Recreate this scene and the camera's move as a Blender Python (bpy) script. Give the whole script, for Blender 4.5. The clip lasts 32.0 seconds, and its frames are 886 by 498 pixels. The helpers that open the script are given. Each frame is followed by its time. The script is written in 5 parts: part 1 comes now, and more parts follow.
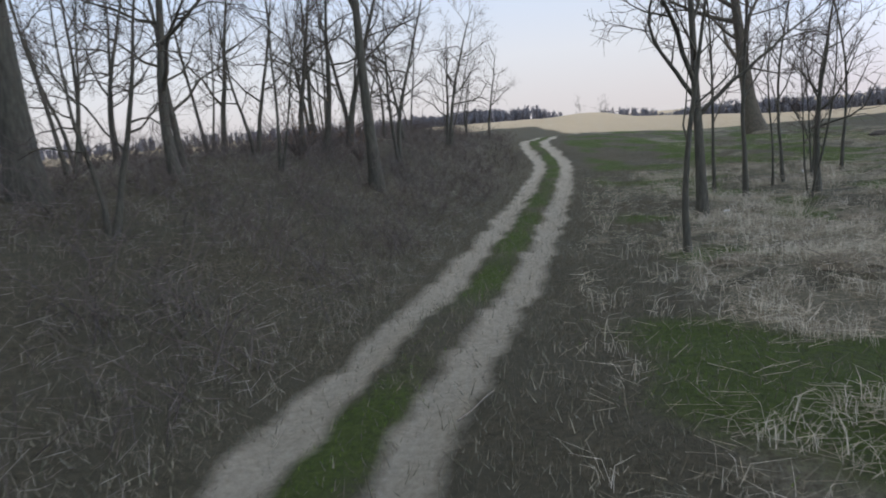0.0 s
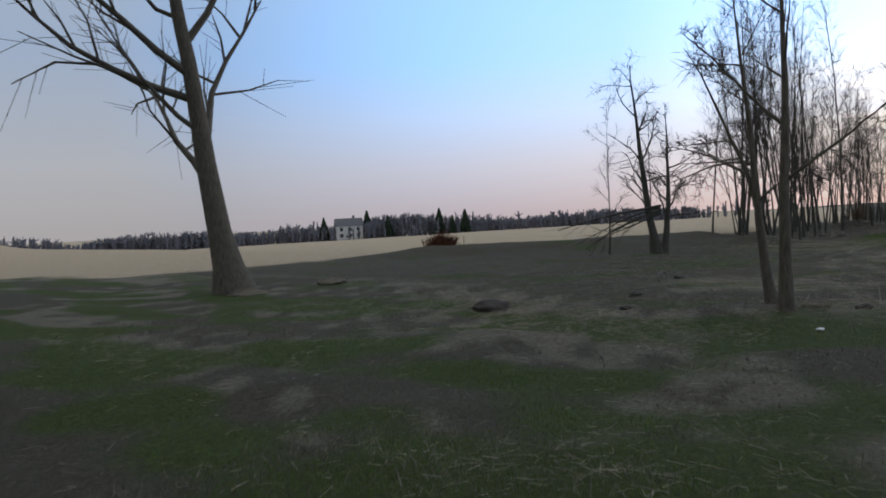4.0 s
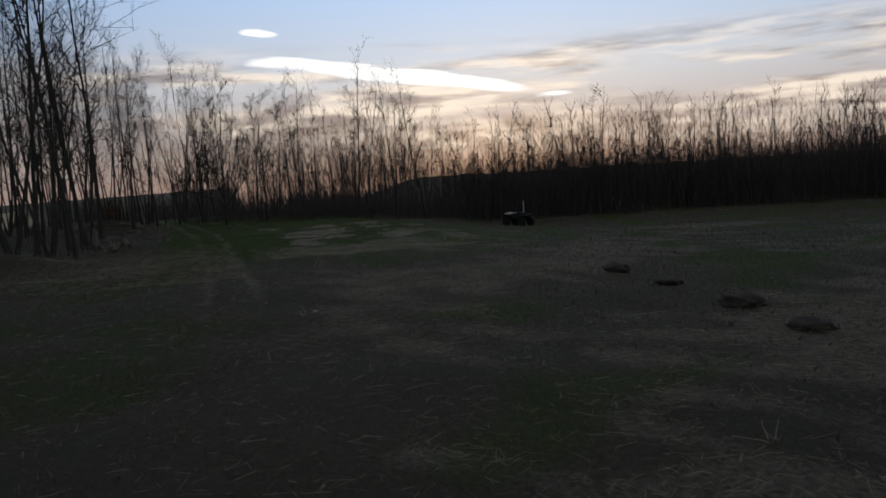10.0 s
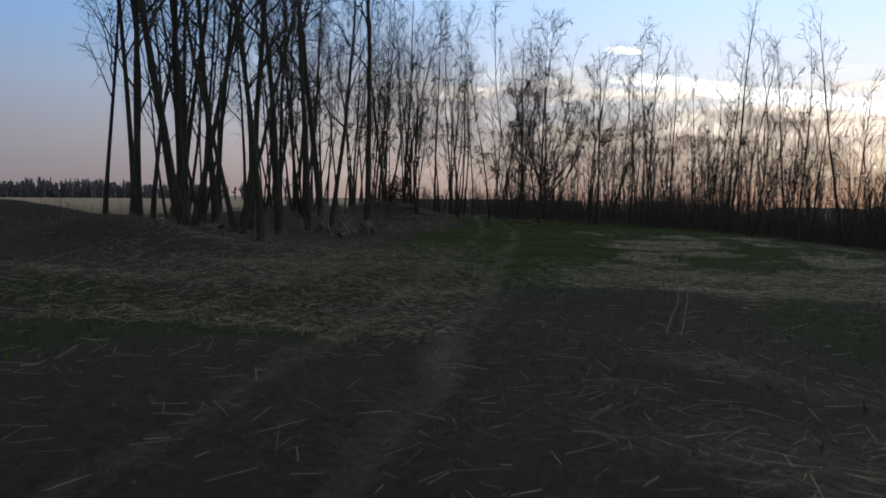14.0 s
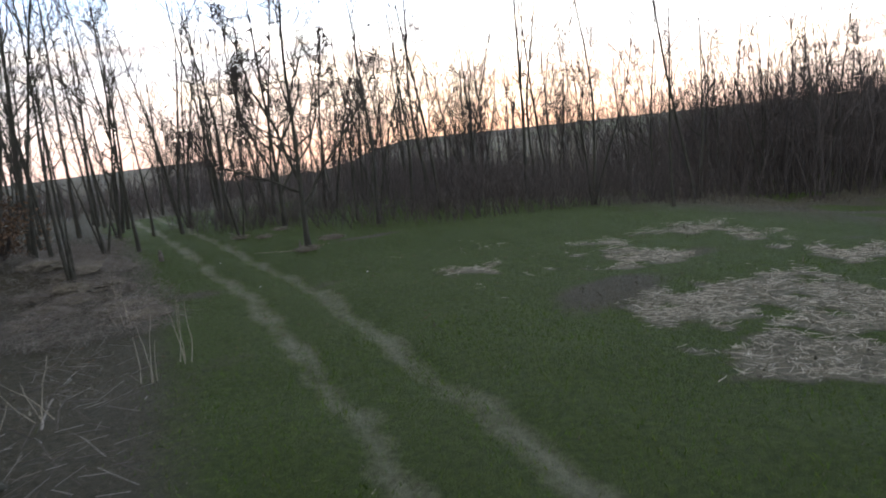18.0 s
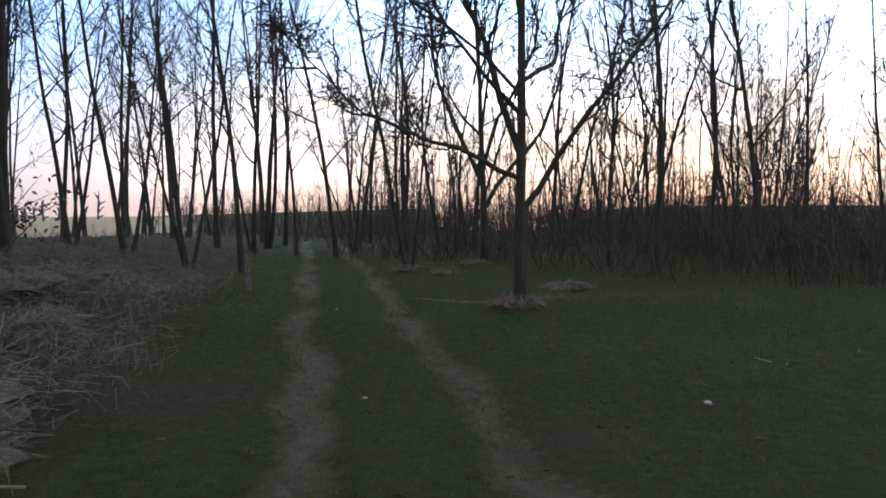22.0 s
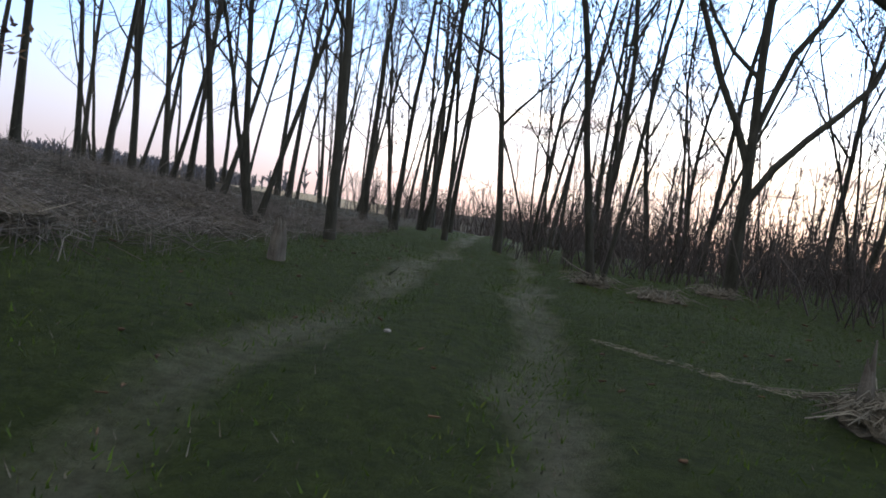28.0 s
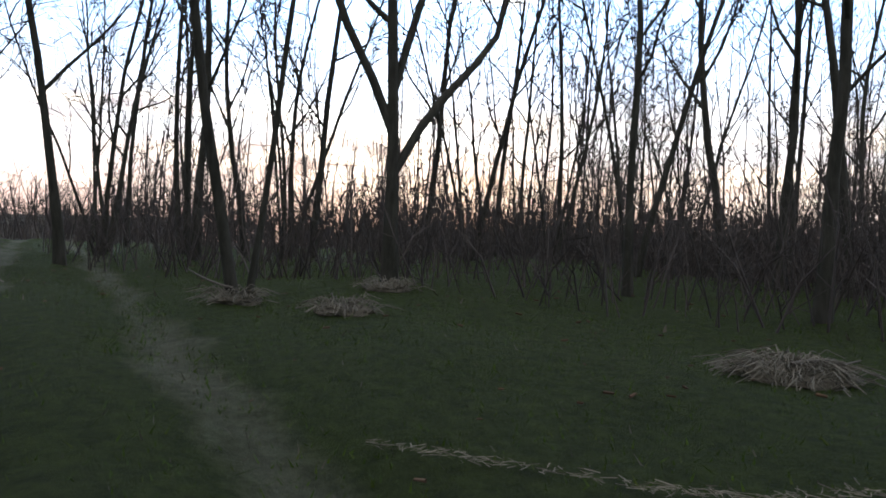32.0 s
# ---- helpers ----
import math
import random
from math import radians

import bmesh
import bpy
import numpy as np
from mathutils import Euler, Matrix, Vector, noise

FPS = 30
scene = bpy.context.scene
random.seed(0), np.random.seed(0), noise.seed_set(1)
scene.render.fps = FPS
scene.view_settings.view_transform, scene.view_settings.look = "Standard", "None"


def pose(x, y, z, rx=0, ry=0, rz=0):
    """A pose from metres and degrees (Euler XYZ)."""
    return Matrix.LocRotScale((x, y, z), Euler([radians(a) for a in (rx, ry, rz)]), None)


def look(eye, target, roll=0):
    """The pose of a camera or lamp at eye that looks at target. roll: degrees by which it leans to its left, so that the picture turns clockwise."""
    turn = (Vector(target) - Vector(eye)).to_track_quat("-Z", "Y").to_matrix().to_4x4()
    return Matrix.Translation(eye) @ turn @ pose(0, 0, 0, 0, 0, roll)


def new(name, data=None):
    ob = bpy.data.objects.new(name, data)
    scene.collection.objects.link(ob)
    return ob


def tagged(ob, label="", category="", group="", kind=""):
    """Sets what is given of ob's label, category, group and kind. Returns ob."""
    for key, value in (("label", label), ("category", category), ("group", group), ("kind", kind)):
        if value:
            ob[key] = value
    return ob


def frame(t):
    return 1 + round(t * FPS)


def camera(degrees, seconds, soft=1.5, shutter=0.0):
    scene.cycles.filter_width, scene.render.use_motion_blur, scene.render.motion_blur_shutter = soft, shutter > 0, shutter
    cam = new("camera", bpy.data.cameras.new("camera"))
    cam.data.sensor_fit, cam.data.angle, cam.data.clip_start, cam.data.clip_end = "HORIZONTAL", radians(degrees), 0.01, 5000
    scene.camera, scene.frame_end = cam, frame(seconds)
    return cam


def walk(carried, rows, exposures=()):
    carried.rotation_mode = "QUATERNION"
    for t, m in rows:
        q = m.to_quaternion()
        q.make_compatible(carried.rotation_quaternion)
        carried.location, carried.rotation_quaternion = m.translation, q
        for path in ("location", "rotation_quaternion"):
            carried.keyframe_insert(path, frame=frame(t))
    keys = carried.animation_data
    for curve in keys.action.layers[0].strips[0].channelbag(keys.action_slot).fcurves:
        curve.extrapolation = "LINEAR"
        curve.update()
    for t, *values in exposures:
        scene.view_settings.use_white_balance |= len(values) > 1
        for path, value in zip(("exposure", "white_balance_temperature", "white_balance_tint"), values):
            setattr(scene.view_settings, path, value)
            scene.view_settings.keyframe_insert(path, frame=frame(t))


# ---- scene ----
# ---- camera and walk ----
cam = camera(61.5, 32.0, soft=1.8, shutter=0.15)
# seconds, place, heading to the left of +y, pitch, lean to the left
ROWS = [
    (0.0, -0.00, -0.18, 2.82, 0.0, -9.6, -4.9),
    (0.5, -0.58, 2.52, 2.64, -8.3, -10.7, -5.4),
    (1.0, -0.86, 5.43, 2.44, -15.8, -10.7, -5.6),
    (1.5, -0.75, 8.53, 2.25, -23.2, -9.5, -4.4),
    (2.0, -0.22, 11.84, 2.15, -25.1, -5.6, -1.9),
    (2.5, 0.64, 15.36, 2.15, -32.0, -4.7, -3.4),
    (4.5, 11.47, 30.82, 3.02, -51.2, -2.1, -4.4),
    (5.0, 12.96, 33.67, 2.79, -64.8, -4.9, -7.7),
    (5.5, 14.27, 36.00, 2.69, -78.4, -7.9, -9.4),
    (6.0, 15.57, 37.71, 2.67, -89.5, -9.2, -9.4),
    (6.5, 17.19, 38.95, 2.57, -96.7, -6.5, -3.7),
    (7.0, 19.19, 39.80, 2.36, -98.2, -4.6, -2.0),
    (7.5, 21.38, 40.26, 2.18, -98.1, -3.9, -4.2),
    (8.0, 23.60, 40.47, 2.16, -95.5, -3.5, 1.1),
    (8.5, 25.83, 40.67, 2.26, -89.4, -3.6, 0.6),
    (9.0, 27.99, 40.92, 2.39, -96.1, -2.4, -1.6),
    (9.5, 29.97, 41.12, 2.53, -102.8, -3.3, -2.5),
    (10.0, 31.77, 41.24, 2.57, -104.3, -5.7, -3.3),
    (10.5, 33.52, 41.05, 2.41, -101.3, -1.6, -2.9),
    (11.0, 35.28, 40.47, 2.09, -90.2, -0.2, 4.6),
    (11.5, 37.04, 39.89, 1.75, -84.4, -5.6, 4.0),
    (12.0, 38.93, 39.67, 1.45, -78.6, -7.6, -0.0),
    (12.5, 40.99, 39.73, 1.19, -78.9, -2.8, 0.2),
    (13.0, 43.02, 39.89, 1.09, -79.2, -3.0, -0.5),
    (13.5, 45.02, 40.10, 1.16, -81.6, -3.1, 0.9),
    (14.0, 46.90, 40.21, 1.27, -78.5, -4.1, 1.7),
    (14.5, 48.56, 40.12, 1.30, -76.6, -3.9, 1.4),
    (16.5, 54.57, 42.97, 3.31, -78.3, -14.0, 5.8),
    (17.0, 57.20, 43.73, 3.10, -91.1, -10.2, 3.9),
    (17.5, 59.63, 44.31, 2.87, -92.1, -7.7, -0.5),
    (18.0, 61.83, 44.52, 2.61, -105.4, -8.7, -6.0),
    (18.5, 63.80, 44.34, 2.34, -108.4, -3.5, -0.9),
    (19.0, 65.52, 44.04, 2.07, -106.5, -1.9, -3.2),
    (19.5, 67.01, 43.83, 1.78, -107.1, -2.5, -3.1),
    (20.0, 68.35, 43.69, 1.52, -101.2, -1.7, -1.3),
    (20.5, 69.51, 43.61, 1.36, -94.5, -0.4, 1.2),
    (21.0, 70.52, 43.60, 1.26, -94.6, 0.6, 6.5),
    (21.5, 71.51, 43.62, 1.20, -91.3, -0.7, 2.8),
    (22.0, 72.46, 43.63, 1.19, -89.6, -3.2, -0.4),
    (22.5, 73.23, 43.67, 1.20, -89.8, -2.2, -1.9),
    (23.0, 73.83, 43.72, 1.16, -87.8, -4.2, -3.7),
    (23.5, 74.40, 43.74, 1.07, -79.6, -2.8, -2.1),
    (24.0, 74.95, 43.74, 0.99, -71.2, -0.7, 2.1),
    (24.5, 75.43, 43.74, 0.96, -67.9, -3.4, 2.3),
    (26.5, 77.10, 43.78, 0.68, -69.2, -2.4, -4.4),
    (27.0, 77.45, 43.80, 0.62, -75.2, -0.1, 1.8),
    (27.5, 77.77, 43.81, 0.59, -74.3, -4.6, 1.9),
    (28.0, 78.09, 43.84, 0.59, -74.5, -3.1, 8.7),
    (28.5, 78.43, 43.93, 0.57, -75.1, -2.5, 3.1),
    (29.0, 78.77, 44.07, 0.53, -75.0, -0.7, 0.6),
    (29.5, 79.04, 44.24, 0.52, -76.8, -1.3, -1.3),
    (30.0, 79.26, 44.40, 0.58, -85.9, -1.6, 0.7),
    (30.5, 79.48, 44.51, 0.68, -93.5, -2.2, -0.5),
    (31.0, 79.77, 44.55, 0.73, -104.5, -2.9, 0.3),
    (31.5, 80.05, 44.57, 0.71, -108.2, -2.3, 4.9),
    (32.0, 80.29, 44.62, 0.65, -107.6, -1.6, 2.4),
]


def pose_row(x, y, z, yaw, pitch, lean):
    a, b = radians(yaw), radians(pitch)
    ahead = Vector((-math.sin(a) * math.cos(b), math.cos(a) * math.cos(b), math.sin(b)))
    eye = Vector((x, y, z))
    return look(eye, eye + ahead, lean)


EXPOSURES = [(0.0, 0.15), (2.5, 0.1), (4.5, -0.85), (5.5, -0.85), (6.5, -0.3), (7.5, -0.1), (8.0, -1.15), (9.0, -2.0), (11.0, -2.15), (12.0, -1.9), (13.0, -1.7), (14.5, -1.6),
             (16.5, 0.25), (18.4, 0.25), (19.0, -1.3), (21.4, -1.2), (22.0, -0.3), (24.0, -0.15), (27.0, -0.1), (30.0, -0.1), (32.0, -0.2)]
walk(cam, [(r[0], pose_row(*r[1:])) for r in ROWS], EXPOSURES)

# ---- sky and sun: the sun is down behind the thicket, in the east-south-east of this plan ----
SUN_AZ = radians(110)  # clockwise from +y
SUN_DIR = Vector((math.sin(SUN_AZ), math.cos(SUN_AZ), 0.04)).normalized()
world = bpy.data.worlds.new("dusk_sky")
scene.world = world
world.use_nodes = True
wt = world.node_tree
wt.nodes.clear()


def node(tree, kind, **kw):
    n = tree.nodes.new(kind)
    for k, v in kw.items():
        if k in n.inputs:
            n.inputs[k].default_value = v
    return n


def mth(tree, op, a, b=None, clamp=False):
    n = tree.nodes.new("ShaderNodeMath")
    n.operation = op
    n.use_clamp = clamp
    for i, v in enumerate((a, b)):
        if v is None:
            continue
        if isinstance(v, (int, float)):
            n.inputs[i].default_value = v
        else:
            tree.links.new(v, n.inputs[i])
    return n.outputs[0]


def ramp(tree, fac, stops):
    n = tree.nodes.new("ShaderNodeValToRGB")
    el = n.color_ramp.elements
    while len(el) < len(stops):
        el.new(0.5)
    for e, (p, c) in zip(el, stops):
        e.position = p
        e.color = (*c, 1) if len(c) == 3 else c
    tree.links.new(fac, n.inputs[0])
    return n.outputs[0]


def mix(tree, fac, a, b, mode="MIX"):
    n = tree.nodes.new("ShaderNodeMix")
    n.data_type = "RGBA"
    n.blend_type = mode
    for i, v in ((0, fac), (6, a), (7, b)):
        if isinstance(v, (int, float)):
            n.inputs[i].default_value = v
        elif isinstance(v, tuple):
            n.inputs[i].default_value = (*v, 1)
        else:
            tree.links.new(v, n.inputs[i])
    return n.outputs[2]


sky = wt.nodes.new("ShaderNodeTexSky")
sky.sky_type, sky.sun_disc = "NISHITA", False
sky.sun_elevation, sky.sun_rotation = radians(4.0), SUN_AZ
sky.air_density, sky.dust_density, sky.ozone_density = 1.0, 1.2, 2.0
tc = wt.nodes.new("ShaderNodeTexCoord")
sep = wt.nodes.new("ShaderNodeSeparateXYZ")
wt.links.new(tc.outputs["Generated"], sep.inputs[0])
up = sep.outputs[2]
dot = wt.nodes.new("ShaderNodeVectorMath")
dot.operation = "DOT_PRODUCT"
wt.links.new(tc.outputs["Generated"], dot.inputs[0])
dot.inputs[1].default_value = SUN_DIR
toward = dot.outputs["Value"]
# blue dome, paler and lilac at the horizon, white and warm toward the sunset
base = ramp(wt, mth(wt, "MAXIMUM", up, 0.0), [(0.0, (0.65, 0.62, 0.64)), (0.08, (0.68, 0.70, 0.77)), (0.22, (0.54, 0.67, 0.90)), (0.45, (0.66, 0.76, 0.90)), (0.7, (0.90, 0.90, 0.90)), (1.0, (1.05, 1.02, 0.98))])
glow = ramp(wt, toward, [(0.1, (0, 0, 0)), (0.6, (0.28, 0.28, 0.28)), (0.88, (0.75, 0.75, 0.75)), (1.0, (1, 1, 1))])
warm = ramp(wt, mth(wt, "MAXIMUM", up, 0.0), [(0.0, (1.7, 1.15, 0.95)), (0.06, (2.4, 2.0, 1.85)), (0.13, (2.8, 2.9, 3.1)), (0.26, (2.0, 2.9, 4.3)), (0.6, (1.3, 1.6, 2.0)), (1.0, (1.0, 1.0, 1.0))])
bluer = ramp(wt, mth(wt, "MAXIMUM", up, 0.0), [(0.0, (0.62, 0.62, 0.74)), (0.07, (0.60, 0.72, 1.0)), (0.20, (0.34, 0.86, 1.75)), (0.45, (0.55, 0.80, 1.2)), (0.75, (0.95, 0.95, 0.95))])
base = mix(wt, ramp(wt, toward, [(0.0, (0, 0, 0)), (0.4, (1, 1, 1)), (0.8, (1, 1, 1)), (0.95, (0.3, 0.3, 0.3))]), base, bluer)
dome = mix(wt, glow, base, warm)
HIGH_CLOUDS = (((109, 19.0), 0.15, 0.045), ((101.5, 7.6), 0.21, 0.011), ((91.6, 10.9), 0.03, 0.006))  # (azimuth, height in degrees), half width, half height
# cloud bank above the sunset, drawn out along the horizon
mp = wt.nodes.new("ShaderNodeMapping")
mp.inputs["Rotation"].default_value = (0, 0, SUN_AZ)
mp.inputs["Scale"].default_value = (2.2, 2.2, 17.0)
wt.links.new(tc.outputs["Generated"], mp.inputs[0])
cn = node(wt, "ShaderNodeTexNoise", Scale=1.6, Detail=7.0, Roughness=0.55)
wt.links.new(mp.outputs[0], cn.inputs["Vector"])
bank_of_cloud = ramp(wt, up, [(0.01, (0, 0, 0)), (0.05, (1, 1, 1)), (0.14, (1, 1, 1)), (0.175, (0.0, 0.0, 0.0))])
puffs = mth(wt, "MULTIPLY", ramp(wt, cn.outputs[0], [(0.42, (0, 0, 0)), (0.56, (1, 1, 1))]), bank_of_cloud)
puffs = mth(wt, "MULTIPLY", puffs, ramp(wt, toward, [(0.7, (0, 0, 0)), (0.9, (1, 1, 1))]))
cn2 = node(wt, "ShaderNodeTexNoise", Scale=4.5, Detail=5.0, Roughness=0.5)
wt.links.new(mp.outputs[0], cn2.inputs["Vector"])
cloud_col = mix(wt, ramp(wt, cn2.outputs[0], [(0.40, (0, 0, 0)), (0.60, (1, 1, 1))]), (1.0, 0.78, 0.74), (4.6, 3.9, 3.2))
dome = mix(wt, mth(wt, "MULTIPLY", puffs, 0.75), dome, cloud_col)
# one bright high cloud above the sunset, ragged at its edge
for cdir, wide, tall in HIGH_CLOUDS:
    az_, el_ = radians(cdir[0]), radians(cdir[1])
    cvec = Vector((math.sin(az_) * math.cos(el_), math.cos(az_) * math.cos(el_), math.sin(el_)))
    side_ = Vector((math.cos(az_), -math.sin(az_), -0.15)).normalized()
    rise_ = side_.cross(cvec)
    parts_ = []
    for axis_, size_ in ((side_, wide), (rise_, tall)):
        dv = wt.nodes.new("ShaderNodeVectorMath")
        dv.operation = "DOT_PRODUCT"
        wt.links.new(tc.outputs["Generated"], dv.inputs[0])
        dv.inputs[1].default_value = axis_
        off_ = mth(wt, "DIVIDE", mth(wt, "SUBTRACT", dv.outputs["Value"], cvec.dot(axis_)), size_)
        parts_.append(mth(wt, "MULTIPLY", off_, off_))
    round_ = mth(wt, "ADD", parts_[0], parts_[1])
    round_ = mth(wt, "ADD", round_, mth(wt, "MULTIPLY", mth(wt, "SUBTRACT", cn2.outputs[0], 0.5), 2.6))
    here_ = mth(wt, "MULTIPLY", ramp(wt, round_, [(0.55, (1, 1, 1)), (1.0, (0, 0, 0))]), ramp(wt, toward, [(0.3, (0, 0, 0)), (0.5, (1, 1, 1))]))
    dome = mix(wt, here_, dome, (4.6, 4.6, 4.6))
skyc = mix(wt, 0.02, dome, sky.outputs[0])
bg = wt.nodes.new("ShaderNodeBackground")
bg.inputs["Strength"].default_value = 1.0
wt.links.new(skyc, bg.inputs[0])
wo = wt.nodes.new("ShaderNodeOutputWorld")
wt.links.new(bg.outputs[0], wo.inputs[0])

sun_data = bpy.data.lights.new("sun", "SUN")
sun_data.energy, sun_data.angle, sun_data.color = 0.5, radians(12), (1.0, 0.72, 0.5)
sun = new("sun", sun_data)
sun.matrix_world = look((60, 40, 40), Vector((60, 40, 40)) - Vector((SUN_DIR.x, SUN_DIR.y, 0.07)))


# ---- materials ----
def material(name, rough=0.9):
    m = bpy.data.materials.new(name)
    m.use_nodes = True
    t = m.node_tree
    b = t.nodes["Principled BSDF"]
    b.inputs["Roughness"].default_value = rough
    b.inputs["Specular IOR Level"].default_value = 0.2
    return m, t, b


def noise_at(t, scale, detail=5.0, rough=0.6, vec=None, kind="Object"):
    n = node(t, "ShaderNodeTexNoise", Scale=scale, Detail=detail, Roughness=rough)
    if vec is None:
        c = t.nodes.new("ShaderNodeTexCoord")
        vec = c.outputs[kind]
    t.links.new(vec, n.inputs["Vector"])
    return n.outputs[0]


def bump(t, b, height, strength=0.5, dist=0.02):
    n = node(t, "ShaderNodeBump", Strength=strength, Distance=dist)
    t.links.new(height, n.inputs["Height"])
    t.links.new(n.outputs[0], b.inputs["Normal"])


def plain(name, c1, c2, scale=8.0, rough=0.85, bumps=0.4, fine=60.0, vary=0.0):
    m, t, b = material(name, rough)
    a = noise_at(t, scale)
    f = noise_at(t, fine, 3.0)
    col = mix(t, ramp(t, a, [(0.35, (0, 0, 0)), (0.65, (1, 1, 1))]), c1, c2)
    col = mix(t, mth(t, "MULTIPLY", f, 0.5), col, tuple(0.55 * v for v in c1))
    if vary:
        oi = t.nodes.new("ShaderNodeObjectInfo")
        hs = t.nodes.new("ShaderNodeHueSaturation")
        t.links.new(col, hs.inputs["Color"])
        t.links.new(mth(t, "ADD", 1 - vary, mth(t, "MULTIPLY", oi.outputs["Random"], 2 * vary)), hs.inputs["Value"])
        col = hs.outputs[0]
    t.links.new(col, b.inputs["Base Color"])
    bump(t, b, f, bumps)
    return m


def island(name, cols, rough=0.85):
    """Blades and stalks: each piece takes a colour of its own."""
    m, t, b = material(name, rough)
    g = t.nodes.new("ShaderNodeNewGeometry")
    n = len(cols)
    col = ramp(t, g.outputs["Random Per Island"], [(i / max(1, n - 1), c) for i, c in enumerate(cols)])
    t.links.new(col, b.inputs["Base Color"])
    return m


def bark_mat(name, c1, c2):
    m, t, b = material(name, 0.9)
    c = t.nodes.new("ShaderNodeTexCoord")
    mp2 = t.nodes.new("ShaderNodeMapping")
    mp2.inputs["Scale"].default_value = (1, 1, 0.22)
    t.links.new(c.outputs["Object"], mp2.inputs[0])
    furrow = noise_at(t, 14.0, 6.0, 0.65, mp2.outputs[0])
    patch = noise_at(t, 1.3, 3.0, 0.5)
    col = mix(t, ramp(t, furrow, [(0.35, (0, 0, 0)), (0.65, (1, 1, 1))]), c1, c2)
    col = mix(t, mth(t, "MULTIPLY", patch, 0.4), col, (0.10, 0.11, 0.075))
    t.links.new(col, b.inputs["Base Color"])
    bump(t, b, furrow, 0.9, 0.03)
    return m


BARK = bark_mat("grey_bark", (0.026, 0.023, 0.021), (0.080, 0.071, 0.063))
BARK_PALE = bark_mat("brown_bark", (0.042, 0.034, 0.028), (0.12, 0.098, 0.08))
TWIG = plain("twig_bark", (0.055, 0.045, 0.042), (0.10, 0.08, 0.07), 3.0)
BRUSH = island("brush_stems", [(0.055, 0.048, 0.046), (0.10, 0.083, 0.078), (0.075, 0.066, 0.062), (0.145, 0.12, 0.108)])
STRAW = island("dry_straw", [(0.40, 0.355, 0.27), (0.22, 0.19, 0.145), (0.55, 0.49, 0.385), (0.30, 0.26, 0.20), (0.14, 0.12, 0.09)])
PALESTRAW = island("bleached_straw", [(0.55, 0.50, 0.41), (0.40, 0.36, 0.29), (0.66, 0.61, 0.52), (0.30, 0.27, 0.21)])
DEADGRASS = island("dead_grass", [(0.18, 0.162, 0.13), (0.26, 0.235, 0.19), (0.11, 0.10, 0.082), (0.33, 0.30, 0.245)])
GREENGRASS = island("young_grass", [(0.060, 0.105, 0.014), (0.085, 0.145, 0.016), (0.064, 0.115, 0.02), (0.12, 0.155, 0.03)])
STICKS = island("grey_sticks", [(0.20, 0.18, 0.165), (0.11, 0.095, 0.085), (0.30, 0.275, 0.25), (0.15, 0.12, 0.10)])
DEADWOOD = plain("weathered_wood", (0.12, 0.105, 0.09), (0.25, 0.225, 0.195), 6.0)
CONIFER = plain("dark_needles", (0.02, 0.035, 0.02), (0.04, 0.06, 0.035), 2.0)
LEAF = island("dry_leaves", [(0.10, 0.06, 0.035), (0.16, 0.10, 0.06), (0.07, 0.045, 0.03)])
LITTER = plain("white_plastic", (0.75, 0.75, 0.74), (0.6, 0.6, 0.6), 20.0, 0.5)
RUSTY = plain("rust_brown_brush", (0.16, 0.06, 0.03), (0.09, 0.04, 0.025), 3.0)
BLACK = plain("black_rubber", (0.02, 0.02, 0.02), (0.035, 0.035, 0.035), 10.0, 0.7)
WALLPAINT = plain("white_siding", (0.72, 0.72, 0.70), (0.62, 0.62, 0.6), 1.0, 0.6)
ROOFING = plain("grey_shingle", (0.12, 0.12, 0.13), (0.17, 0.17, 0.18), 2.0)
STONE = plain("pale_stone", (0.42, 0.40, 0.37), (0.55, 0.53, 0.50), 9.0)
# far woods: aerial haze is put into these paler, bluish colours
FARWOOD_HAZED = island("far_woods", [(0.11, 0.11, 0.13), (0.16, 0.155, 0.175), (0.13, 0.13, 0.15)])

# ---- ground ----
# centre lines of the two-track lane: the first stretch, the curve past the meadow, and the stretch into the woods
LANE_A = [(-1.9, -14), (-1.8, -4), (-1.6, 2), (-1.2, 5.8), (-0.6, 7.9), (0.1, 10.2), (0.85, 13), (1.6, 16.5), (2.4, 20), (3.3, 24.2), (5.3, 34), (6.6, 42), (6.5, 49), (7.3, 54), (11.5, 72), (22, 103), (40, 150), (72, 260)]
LANE_B = [(3.5, 23.6), (7.5, 33.0), (14.0, 40.5), (24.0, 44.5), (36.0, 43.6), (46.0, 41.6), (55.0, 42.0), (62.8, 42.7), (70.2, 43.2), (74.2, 43.7), (76.9, 43.85), (80.7, 44.7), (82.6, 45.0), (84.7, 45.4), (89.8, 46.3), (102.6, 48.9), (123.0, 51.9), (148.5, 56.5)]
FIELD_EDGE = [(-300, 230), (-60, 135), (10, 112), (28, 76), (42, 74.5), (50, 71.5), (57, 63), (66, 60.5), (80, 59.5), (95, 59.5), (115, 63), (200, 86), (500, 190)]


def smooth(x, a, b):
    s = np.clip((x - a) / (b - a), 0, 1)
    return s * s * (3 - 2 * s)


def dense(pts, step=0.4):
    p = np.array(pts, float)
    # rounded corners by repeated cutting
    for _ in range(3):
        q = [p[0]]
        for a, b in zip(p, p[1:]):
            q += [0.75 * a + 0.25 * b, 0.25 * a + 0.75 * b]
        p = np.array(q + [p[-1]])
    return p


